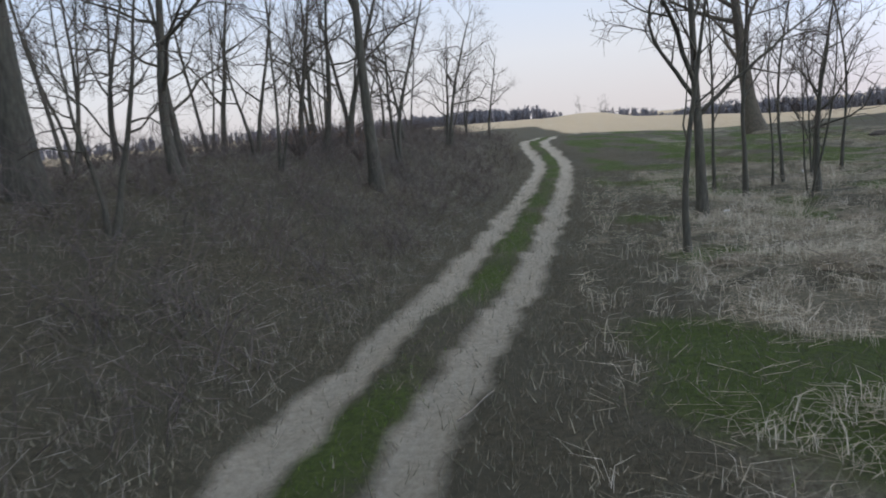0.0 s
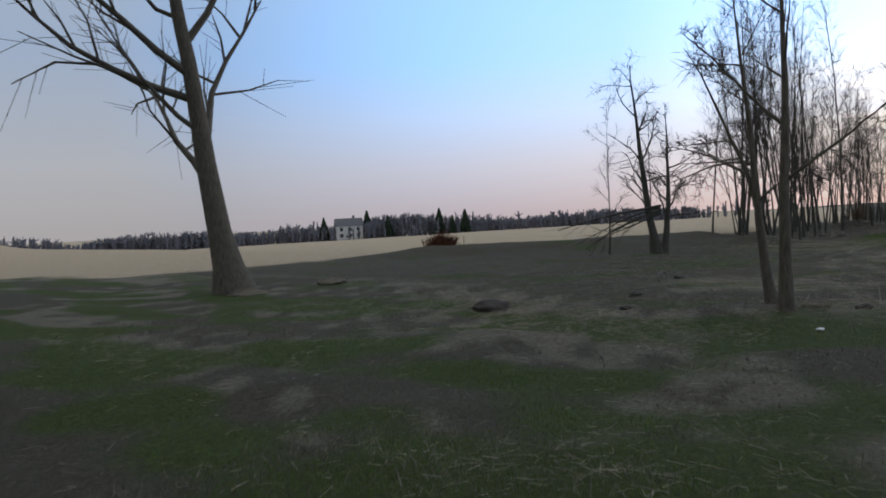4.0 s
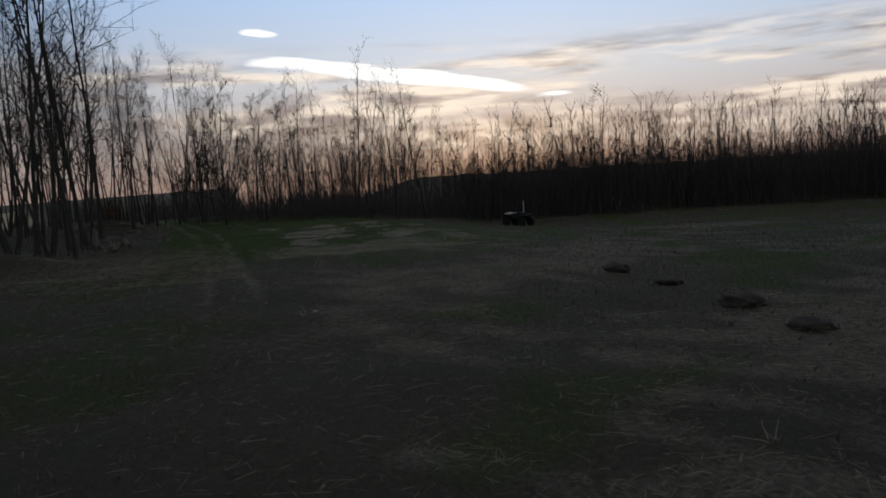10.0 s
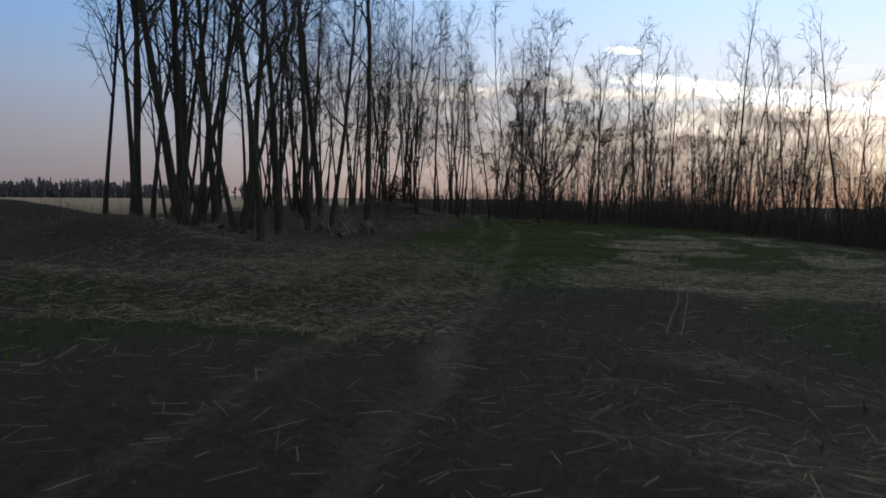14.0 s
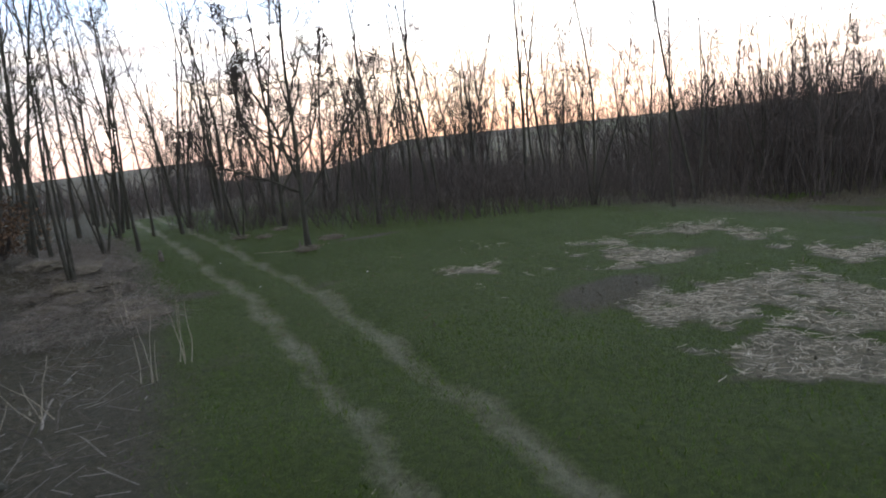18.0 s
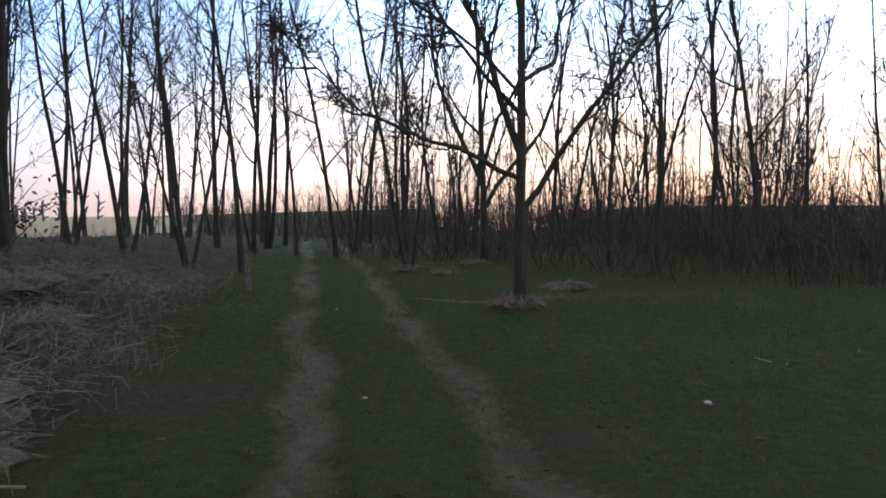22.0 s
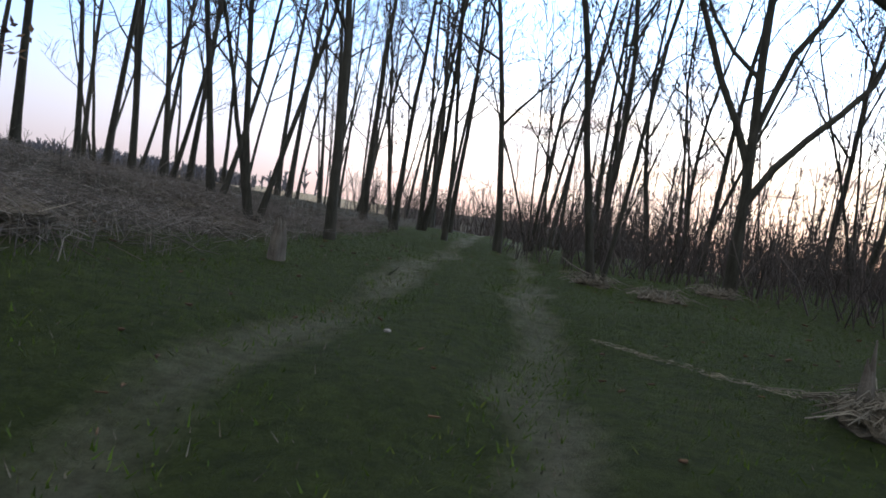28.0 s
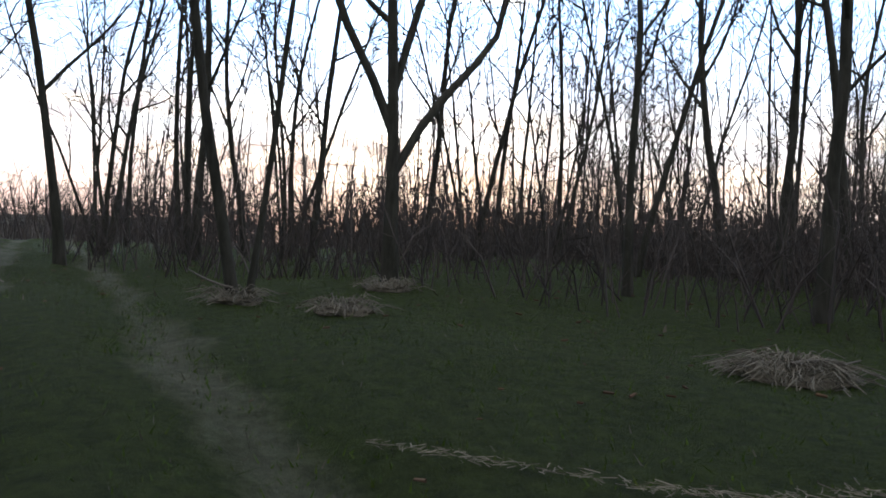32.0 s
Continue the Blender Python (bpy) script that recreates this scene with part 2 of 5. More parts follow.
def beside(line, x, y):
    """The distance to a line, and the signed offset (left positive)."""
    best = np.full(np.shape(x), 1e9)
    off = np.zeros(np.shape(x))
    p = line
    for a, b in zip(p, p[1:]):
        d = b - a
        L2 = d @ d
        s = np.clip(((x - a[0]) * d[0] + (y - a[1]) * d[1]) / L2, 0, 1)
        dx, dy = x - (a[0] + s * d[0]), y - (a[1] + s * d[1])
        r = np.hypot(dx, dy)
        side = np.sign(d[0] * dy - d[1] * dx)
        near = r < best
        best = np.where(near, r, best)
        off = np.where(near, r * side, off)
    return best, off


LA, LB, FE = dense(LANE_A), dense(LANE_B), np.array(FIELD_EDGE, float)


def bumpy(x, y, s, seed=0):
    """A smooth uneven value in about -1..1 with features of about s metres."""
    rng = np.random.RandomState(seed + 11)
    v = np.zeros(np.shape(x))
    for k in range(7):
        a = rng.uniform(0, 2 * math.pi)
        f = 2 * math.pi / (s * rng.uniform(0.6, 1.7))
        v = v + np.sin(f * (x * math.cos(a) + y * math.sin(a)) + rng.uniform(0, 6.3))
    return v / 3.2


def ground_z(x, y, ruts=True):
    x, y = np.asarray(x, float), np.asarray(y, float)
    z = 0.05 * bumpy(x, y, 5.0, 1) + 0.10 * bumpy(x, y, 17.0, 2) * smooth(np.hypot(x - 40, y - 30), 5, 60)
    # bank along the left of the first stretch
    ra, oa = beside(LA, x, y)
    z = z + 2.3 * smooth(oa, 1.4, 9.5) * smooth(y, -40, -12) * (1 - 0.5 * smooth(y, 45, 75)) * (1 - smooth(oa, 14, 40))
    z = z + 0.9 * smooth(y, 38, 52) * (1 - smooth(ra, 2, 14)) * (1 - smooth(y, 60, 90))
    # the meadow falls off to the south-east
    z = z - 1.1 * smooth(x - 0.55 * (y - 30), 46, 88) * smooth(-y, -37, -22)
    # low bank and mounds on the left of the stretch into the woods
    rb, ob = beside(LB, x, y)
    z = z + 0.22 * smooth(ob, 2.6, 7.5) * smooth(x, 70, 80) * (1 - smooth(ob, 11, 17))
    for mx, my, mh, mr in ((80.1, 49.5, 0.75, 3.2), (84.2, 50.8, 0.2, 4.0), (60.3, 49.8, 0.65, 2.6), (63.9, 50.9, 0.3, 3.0), (54.0, 50.0, 0.15, 4.0), (20.5, 39.6, 0.12, 3.0), (27.6, 35.0, 0.3, 4.5), (25.8, 43.0, -0.1, 3.0)):
        z = z + mh * np.exp(-((x - mx) ** 2 + (y - my) ** 2) / (0.5 * mr * mr))
    if ruts:
        w = 0.12 * bumpy(x, y, 2.3, 5)
        for r, k, g in ((ra, 1.0, 0.68), (rb, 0.75 * smooth(x, 30, 44), 0.56)):
            z = z - 0.075 * k * np.exp(-((r - g + w) / 0.24) ** 2) + 0.02 * k * np.exp(-(r / 0.3) ** 2)
        z = z + 0.012 * bumpy(x, y, 0.9, 6) + 0.02 * bumpy(x, y, 1.9, 7)
    # the field beyond lies a little higher far off
    rf, of = beside(FE, x, y)
    z = z + 0.9 * smooth(of, 20, 120) * (y > 50) * (1 - smooth(x, 45, 70))
    # a low rise along the field by the strip of woods
    z = z + 0.75 * np.exp(-((of + 3.5) / 3.2) ** 2) * smooth(x, 40, 48) * (1 - smooth(x, 64, 72)) * (y > 40)
    # and falls away behind the woods
    z = z - 0.03 * np.clip(x - 97, 0, 2600) * smooth(y, -500, -200) * (1 - smooth(y, 62, 90))
    return z - 0.021 * np.clip(np.maximum(of, (y - 62) * smooth(x, 70, 90)) - 3, 0, 900) * smooth(x, 48, 72) * (y > 45)


def axis(lo, hi, step, far):
    mid = np.arange(lo, hi, step)
    out, d, p = [], step, hi
    while p < far:
        out.append(p)
        d *= 1.16
        p += d
    inn, d, p = [], step, lo - step
    while p > -far:
        inn.append(p)
        d *= 1.16
        p -= d
    return np.array(inn[::-1] + list(mid) + out)


def grid_mesh(name, xs, ys, zf):
    X, Y = np.meshgrid(xs, ys)
    Zv = zf(X, Y)
    nx, ny = len(xs), len(ys)
    me = bpy.data.meshes.new(name)
    me.vertices.add(nx * ny)
    me.vertices.foreach_set("co", np.stack([X, Y, Zv], -1).ravel())
    i = np.arange((ny - 1) * nx).reshape(ny - 1, nx)[:, :-1].ravel()
    f = np.stack([i, i + 1, i + nx + 1, i + nx], -1)
    me.loops.add(f.size)
    me.loops.foreach_set("vertex_index", f.ravel().astype(np.int32))
    me.polygons.add(len(f))
    me.polygons.foreach_set("loop_start", np.arange(0, f.size, 4, dtype=np.int32))
    me.polygons.foreach_set("use_smooth", np.ones(len(f), bool))
    me.update()
    return me, X.ravel(), Y.ravel()


ground_me, GX, GY = grid_mesh("ground", axis(-14, 104, 0.28, 2600), axis(-6, 62, 0.2, 2600), ground_z)


def cover(x, y):
    """How much of the ground is worn dirt, young grass, pale straw and ploughed field at a place."""
    ra, oa = beside(LA, x, y)
    rb, ob = beside(LB, x, y)
    rf, of = beside(FE, x, y)
    wob = 0.06 * bumpy(x, y, 1.7, 21) + 0.05 * bumpy(x, y, 0.6, 22)
    inb = smooth(x, 36, 56)
    rut = np.maximum(np.exp(-((ra - 0.68 + wob) / 0.33) ** 4) * (y < 110), 0.44 * inb * np.exp(-((rb - 0.56 + wob) / 0.26) ** 2) * (0.95 + 0.14 * bumpy(x, y, 3.0, 23)))
    green = 1.0 * np.exp(-(ra / 0.40) ** 4) * (0.75 + 0.45 * bumpy(x, y, 4.0, 24)) * (y > 3)
    patch = bumpy(x, y, 6.0, 25) + 0.6 * bumpy(x, y, 2.0, 26)
    # right of the first stretch and the flat behind it
    green = np.maximum(green, smooth(-oa, 1.6, 3.0) * smooth(patch, -0.1, 0.9) * (y < 30) * 0.8)
    green = np.maximum(green, smooth(-oa, 1.2, 2.5) * smooth(y, 24, 30) * (1 - smooth(x, 24, 34)) * smooth(patch, -0.7, 0.5) * (of < 2) * 0.8)
    green = np.maximum(green, smooth(patch, 0.2, 1.2) * 0.6 * (x > 20) * (x < 60) * (oa < -2))
    green = np.maximum(green, 0.5 * smooth(patch, -0.5, 0.6) * smooth(x, 26, 34) * (1 - smooth(x, 54, 60)) * smooth(ob, -1.6, 0.4) * (1 - smooth(ob, 5, 9)))
    # lush right of the lane into the woods
    lush = smooth(x, 52, 64) * smooth(-ob, -3.0, -1.4) * (1 - smooth(-ob, 9, 17)) * (1 - smooth(x, 99, 112))
    green = np.maximum(green, lush * smooth(patch, -2.0, -0.8))
    straw = (smooth(-oa, 2.5, 4.5) * smooth(bumpy(x, y, 3.2, 27) + 0.5 * bumpy(x, y, 0.9, 33) + 1.2 * np.exp(-((x - 5.2) ** 2 + 0.35 * (y - 12.0) ** 2) / 8), -0.3, 0.6) * (y < 34) * (1 - smooth(-oa, 14, 22)))
    straw = np.maximum(straw, smooth(bumpy(x, y, 7.0, 28) + 0.6 * bumpy(x, y, 1.6, 29), -0.6, 0.7) * (x > 14) * (x < 66) * (oa < -3) * 0.9 * (1 - smooth(x, 28, 34) * (1 - 0.85 * smooth(-ob, 0.6, 3.0))))
    mats = smooth(bumpy(x, y, 3.4, 30) + 0.6 * bumpy(x, y, 0.9, 31) + 0.7 * np.exp(-((x - 68.5) ** 2 + 2.5 * (y - 38.5) ** 2) / 7), 0.25, 0.75) * smooth(-ob, 2.4, 3.4) * (1 - smooth(-ob, 9, 13)) * smooth(x, 58, 64) * (1 - smooth(x, 74, 80))
    straw = np.maximum(straw, mats)
    return np.clip(rut, 0, 1), np.clip(green * (of < 0) * (1 - mats), 0, 1), np.clip(straw, 0, 1), smooth(of + 1.5 * bumpy(x, y, 5, 32), -0.5, 1.0)


for nm, val in zip(("rut", "green", "straw", "field"), cover(GX, GY)):
    at = ground_me.attributes.new(nm, "FLOAT", "POINT")
    at.data.foreach_set("value", val.astype(np.float32))

GROUND, gt, gb = material("soil_grass_straw", 0.95)


def attr(name):
    a = gt.nodes.new("ShaderNodeAttribute")
    a.attribute_name = name
    return a.outputs["Fac"]


n_big = noise_at(gt, 0.35, 4.0)
n_mid = noise_at(gt, 2.5, 6.0, 0.65)
n_fine = noise_at(gt, 11.0, 10.0, 0.78)
n_grit = noise_at(gt, 90.0, 4.0, 0.7)


def edged(mask, amount=0.55):
    """A mask with ragged, grainy edges."""
    v = mth(gt, "ADD", mask, mth(gt, "MULTIPLY", mth(gt, "SUBTRACT", n_mid, 0.5), amount))
    v = mth(gt, "ADD", v, mth(gt, "MULTIPLY", mth(gt, "SUBTRACT", n_fine, 0.5), amount * 1.2))
    return ramp(gt, v, [(0.22, (0, 0, 0)), (0.78, (1, 1, 1))])


brown = mix(gt, ramp(gt, n_fine, [(0.36, (0, 0, 0)), (0.64, (1, 1, 1))]), (0.044, 0.040, 0.026), (0.125, 0.111, 0.077))
brown = mix(gt, ramp(gt, n_big, [(0.35, (0, 0, 0)), (0.7, (1, 1, 1))]), brown, (0.078, 0.075, 0.056))
strawc = mix(gt, ramp(gt, n_fine, [(0.38, (0, 0, 0)), (0.62, (1, 1, 1))]), (0.10, 0.092, 0.068), (0.24, 0.22, 0.168))
greenc = mix(gt, ramp(gt, n_fine, [(0.36, (0, 0, 0)), (0.66, (1, 1, 1))]), (0.030, 0.048, 0.010), (0.082, 0.118, 0.022))
dirt = mix(gt, ramp(gt, n_fine, [(0.35, (0, 0, 0)), (0.65, (1, 1, 1))]), (0.29, 0.265, 0.22), (0.46, 0.425, 0.36))
fieldc = mix(gt, ramp(gt, n_mid, [(0.35, (0, 0, 0)), (0.65, (1, 1, 1))]), (0.42, 0.335, 0.225), (0.55, 0.455, 0.33))
gcol = mix(gt, edged(attr("straw")), brown, strawc)
gcol = mix(gt, edged(attr("green")), gcol, greenc)
gcol = mix(gt, edged(attr("rut"), 0.16), gcol, dirt)
gcol = mix(gt, attr("field"), gcol, fieldc)
gcol = mix(gt, mth(gt, "MULTIPLY", n_grit, 0.45), gcol, mix(gt, 0.5, gcol, (0.02, 0.018, 0.015)))
gt.links.new(gcol, gb.inputs["Base Color"])
bump(gt, gb, mth(gt, "ADD", mth(gt, "MULTIPLY", n_fine, 1.0), mth(gt, "MULTIPLY", n_grit, 0.35)), 1.0, 0.12)
ground_me.materials.append(GROUND)
ground = tagged(new("ground", ground_me), "uneven meadow ground with ruts, grass and straw", "ground", kind="structure")


# ---- building blocks ----
def mesh_of(name, verts, faces, mat, smooth_it=True):
    me = bpy.data.meshes.new(name)
    me.from_pydata([tuple(v) for v in verts], [], faces)
    if smooth_it:
        me.polygons.foreach_set("use_smooth", [True] * len(me.polygons))
    me.materials.append(mat)
    me.update()
    return me


def tube(V, Fc, pts, rad, sides):
    """Adds a tapering tube along pts to the lists V and Fc."""
    base = len(V)
    n = len(pts)
    ref = Vector((0.31, 0.95, 0.1))
    for i, p in enumerate(pts):
        d = (pts[min(i + 1, n - 1)] - pts[max(i - 1, 0)]).normalized()
        u = d.cross(ref)
        if u.length < 1e-3:
            u = d.cross(Vector((1, 0, 0)))
        u.normalize()
        w = d.cross(u)
        for k in range(sides):
            a = 2 * math.pi * k / sides
            V.append(p + (u * math.cos(a) + w * math.sin(a)) * rad[i])
    for i in range(n - 1):
        for k in range(sides):
            k2 = (k + 1) % sides
            Fc.append((base + i * sides + k, base + i * sides + k2, base + (i + 1) * sides + k2, base + (i + 1) * sides + k))
    if sides == 3:
        return
    tip = len(V)
    V.append(pts[-1] + (pts[-1] - pts[-2]) * 0.05)
    for k in range(sides):
        Fc.append((base + (n - 1) * sides + k, base + (n - 1) * sides + (k + 1) % sides, tip))


def limb_path(rng, start, d, length, n, wander, lift):
    pts, p, d = [start.copy()], start.copy(), d.normalized()
    for _ in range(n):
        d = (d + Vector((rng.gauss(0, wander), rng.gauss(0, wander), rng.gauss(0, wander) + lift))).normalized()
        p = p + d * (length / n)
        pts.append(p.copy())
    return pts


def along(pts, s):
    f = s * (len(pts) - 1)
    i = min(int(f), len(pts) - 2)
    return pts[i].lerp(pts[i + 1], f - i), (pts[i + 1] - pts[i]).normalized()


def outward(rng, d, spread):
    """A direction that leaves d by about spread degrees."""
    side = d.cross(Vector((rng.gauss(0, 1), rng.gauss(0, 1), rng.gauss(0, 1))))
    side.normalize()
    a = radians(spread)
    return d * math.cos(a) + side * math.sin(a)


def part(name, me, parent, label=""):
    ob = new(name, me)
    ob.parent = parent
    if label:
        tagged(ob, label)
    return ob


def tree(seed, height, radius, stems=1, first=0.35, n1=16, spread=42, reach=0.32, lift=0.10, wander=0.07, lean=(0, 0), n2=5, n3=4, bark=None, sides=9, twig_r=0.008, flare=1.5, limbs=(), sway=None):
    """A bare tree at the origin: trunk, branches and twigs, each a mesh of its own."""
    rng = random.Random(seed)
    tv, tf, bv, bf, wv, wf = [], [], [], [], [], []
    trunks = []
    for s in range(stems):
        a = 2 * math.pi * (s + rng.random() * 0.5) / stems
        out = 0.0 if stems == 1 else 0.16 + 0.12 * rng.random()
        d = Vector((lean[0] + out * math.cos(a), lean[1] + out * math.sin(a), 1.0))
        h = height * (1.0 if s == 0 else rng.uniform(0.7, 0.95))
        r = radius * (1.0 if s == 0 else rng.uniform(0.6, 0.85))
        st = Vector((0.55 * r * math.cos(a), 0.55 * r * math.sin(a), -0.25)) if stems > 1 else Vector((0, 0, -0.25))
        n = 14
        pts = limb_path(rng, st, d, h, n, wander * 0.38 if sway is None else sway, 0.04)
        rad = [r * (1 - 0.90 * (i / n) ** 0.85) * (1 + (flare - 1) * max(0, 1 - i / 1.4)) for i in range(n + 1)]
        tube(tv, tf, pts, rad, sides)
        trunks.append((pts, rad, h))
    for lh, ldir, llen, lr, llift in limbs:
        p, d = along(trunks[0][0], lh / trunks[0][2])
        lp = limb_path(rng, p, Vector(ldir), llen, 12, wander * 1.5, llift)
        lrad = [lr * (1 - 0.85 * i / 12) for i in range(13)]
        tube(tv, tf, lp, lrad, 7)
        trunks.append((lp, lrad, llen))
    for ti, (pts, rad, h) in enumerate(trunks):
        f0 = first if ti < stems else 0.25
        for k in range(n1):
            s = f0 + (1 - f0) * ((k + rng.random()) / n1) ** 0.9
            s = min(s, 0.985)
            p, d = along(pts, s)
            r0 = rad[min(int(s * 14), len(rad) - 1)]
            L = h * reach * (1.15 - 0.75 * s) * rng.uniform(0.6, 1.25)
            bd = outward(rng, d, spread * rng.uniform(0.75, 1.25))
            bp = limb_path(rng, p, bd, L, 5, wander * 1.7, lift)
            br = max(0.016, min(0.55 * r0, 0.02 * L + 0.01))
            tube(bv, bf, bp, [br * (1 - 0.8 * i / 5) for i in range(6)], 4)
            for j in range(n2):
                s2 = 0.25 + 0.72 * (j + rng.random()) / n2
                p2, d2 = along(bp, min(s2, 0.98))
                L2 = L * rng.uniform(0.25, 0.5) * (1.2 - 0.5 * s2)
                cp = limb_path(rng, p2, outward(rng, d2, rng.uniform(25, 55)), L2, 2, wander * 2.6, lift * 0.8)
                tube(bv if L2 > 1.3 else wv, bf if L2 > 1.3 else wf, cp, [max(0.008, br * 0.45) * (1 - 0.35 * i) for i in range(3)], 3)
                for q in range(n3):
                    s3 = 0.2 + 0.78 * (q + rng.random()) / n3
                    p3, d3 = along(cp, min(s3, 0.98))
                    ep = limb_path(rng, p3, outward(rng, d3, rng.uniform(25, 60)), L2 * rng.uniform(0.3, 0.65) + 0.15, 1, wander * 2.5, lift * 0.6)
                    tube(wv, wf, ep, [twig_r, twig_r * 0.5], 3)
    b = bark or BARK
    n = len(bv)
    crown = mesh_of("crown", bv + wv, bf + [tuple(i + n for i in f) for f in wf], b)
    crown.materials.append(TWIG)
    crown.polygons.foreach_set("material_index", [0] * len(bf) + [1] * len(wf))
    return mesh_of("trunk", tv, tf, b), crown


def plant(name, meshes, x, y, turn=0.0, scale=1.0, label="", category="tree", group="", tilt=(0, 0), sink=0.0):
    root = new(name)
    root.matrix_world = pose(x, y, float(ground_z(x, y)) - sink, tilt[0], tilt[1], turn) @ Matrix.Scale(scale, 4)
    root.empty_display_size = 0.2
    for me in meshes:
        if len(me.vertices):
            part(me.name.split(".")[0], me, root)
    tagged(root, label, category, group)
    return root

# ---- trees ----
POLE = [tree(100 + i, h, r, 1, f * 0.74, 20, 40, 0.24, 0.12, 0.08, n2=5, n3=3, twig_r=0.011) for i, (h, r, f) in enumerate(((15.0, 0.085, 0.36), (17.0, 0.105, 0.42), (13.5, 0.07, 0.30), (16.0, 0.095, 0.45), (14.0, 0.078, 0.34)))]
FORKED = [tree(200 + i, h, r, s, 0.24, 10, 42, 0.27, 0.11, 0.09, n2=5, n3=3, twig_r=0.007) for i, (h, r, s) in enumerate(((14.5, 0.09, 2), (13.0, 0.07, 3), (15.0, 0.085, 2)))]
YOUNG = [tree(300 + i, h, r, s, 0.22, 13, 38, 0.24, 0.12, 0.09, n2=5, n3=3, sides=6, twig_r=0.008) for i, (h, r, s) in enumerate(((10.0, 0.065, 1), (9.0, 0.055, 2), (11.0, 0.075, 1), (8.5, 0.05, 1), (10.5, 0.06, 3)))]
SPREAD = [tree(400 + i, h, r, s, 0.24, 13, 56, 0.42, 0.07, 0.13, n2=6, n3=4) for i, (h, r, s) in enumerate(((11.0, 0.17, 1), (10.0, 0.14, 2), (12.0, 0.2, 1)))]

rngp = random.Random(5)
placed = []


def clear_of_path(x, y, d=2.2):
    return all((x - r[1]) ** 2 + (y - r[2]) ** 2 > d * d for r in ROWS)


def add(kind, i, x, y, label, group="", scale=1.0, turn=None, tilt=(0, 0), name="tree", sink=0.0):
    placed.append((x, y))
    return plant(name, kind[i % len(kind)], x, y, rngp.uniform(0, 360) if turn is None else turn, scale, label, "tree", group, tilt, sink)


# beside the first stretch of the lane, on the right
GR = "bare trees beside the lane"
thin = tree(501, 7.0, 0.075, 1, 0.30, 9, 48, 0.30, 0.10, 0.09, n2=4, n3=3)
add([thin], 0, 4.6, 13.6, "thin bare tree leaning beside the dirt lane", GR, tilt=(0, 2))
ragged = tree(502, 10.0, 0.15, 1, 0.36, 10, 50, 0.34, 0.08, 0.10, n2=6, n3=4, sway=0.02, limbs=((3.1, (-0.55, -0.35, 0.85), 4.2, 0.065, 0.05), (3.5, (-0.3, 0.0, 0.95), 5.4, 0.07, 0.03), (2.7, (0.65, 0.0, 0.85), 4.6, 0.06, 0.03)))
add([ragged], 0, 6.5, 18.1, "dark bare tree with low crooked limbs", GR, turn=0)
for k, (x, y, i, s) in enumerate(((8.7, 23.2, 0, 1.0), (8.8, 21.0, 2, 1.05), (10.5, 23.1, 3, 0.85), (9.9, 19.6, 1, 0.75), (11.2, 23.9, 2, 0.85), (12.7, 25.0, 1, 0.9), (14.3, 26.1, 2, 0.85), (10.8, 20.9, 4, 0.6), (23.4, 29.7, 3, 0.9), (18.5, 26.5, 0, 0.8))):
    add(YOUNG[:4] + SPREAD[:1], i, x, y, "slim bare tree standing at the meadow's edge", GR, s)
# on the bank, on the left
GL = "bare trees on the bank"
oak = tree(503, 14.0, 0.31, 1, 0.22, 14, 55, 0.40, 0.06, 0.12, n2=6, n3=4, sway=0.012)
add([oak], 0, -7.3, 13.2, "thick bare tree with upright trunk on the bank", GL, turn=80)
stout = tree(504, 12.5, 0.21, 1, 0.40, 13, 55, 0.36, 0.08, 0.10, n2=6, n3=4, sway=0.012)
add([stout], 0, -1.9, 23.2, "tall bare tree rising from brush on the bank", GL, turn=10)
add(SPREAD, 1, -1.5, 30.5, "bare spreading tree on the brushy bank", GL, 0.8)
for k, (x, y, s) in enumerate(((-7.6, 15.5, 0.6), (-8.9, 21.0, 0.7), (-6.4, 19.0, 0.55), (-7.6, 25.5, 0.7), (-5.6, 23.5, 0.6), (-4.8, 27.5, 0.62), (-10.5, 17.0, 0.65), (-11.5, 24.0, 0.7), (-3.6, 32.0, 0.6), (-5.2, 36.0, 0.7), (-12, 12.5, 0.6), (-8.5, 30.5, 0.7), (-9.5, 9.0, 0.6), (-13, 19, 0.7), (0.8, 44.0, 0.55), (-1.5, 50, 0.7), (2.5, 56, 0.6), (4.5, 60.0, 0.6))):
    add(SPREAD if k % 3 else FORKED, k, x, y, "crooked bare tree among brush on the bank", GL, s)
rb_ = random.Random(15)
for k in range(16):
    y = rb_.uniform(9, 44)
    x = float(np.interp(y, LA[:, 1], LA[:, 0])) - rb_.uniform(5.5, 12.5)
    add(SPREAD + FORKED[:1], k, x, y, "crooked bare tree among brush on the bank", GL, rb_.uniform(0.5, 0.85), tilt=(rb_.uniform(-8, 8), rb_.uniform(-8, 8)))
# single trees round the meadow
big = tree(505, 21.0, 0.62, 1, 0.22, 15, 50, 0.42, 0.06, 0.07, lean=(-0.17, 0.08), n2=7, n3=5, bark=BARK_PALE, sides=14, flare=1.7, twig_r=0.02)
add([big], 0, 24.7, 57.2, "great old bare tree with broad trunk at the field's edge", "", turn=0)
straight = tree(506, 9.5, 0.175, 1, 0.55, 8, 55, 0.30, 0.05, 0.05, n2=5, n3=4, bark=BARK_PALE, limbs=((3.3, (0.1, -0.8, 0.55), 3.6, 0.05, 0.02), (4.6, (-0.1, 0.7, 0.7), 3.4, 0.05, 0.02)))
add([straight], 0, 26.95, 34.5, "upright bare tree in the mown meadow", "pair of meadow trees", turn=0)
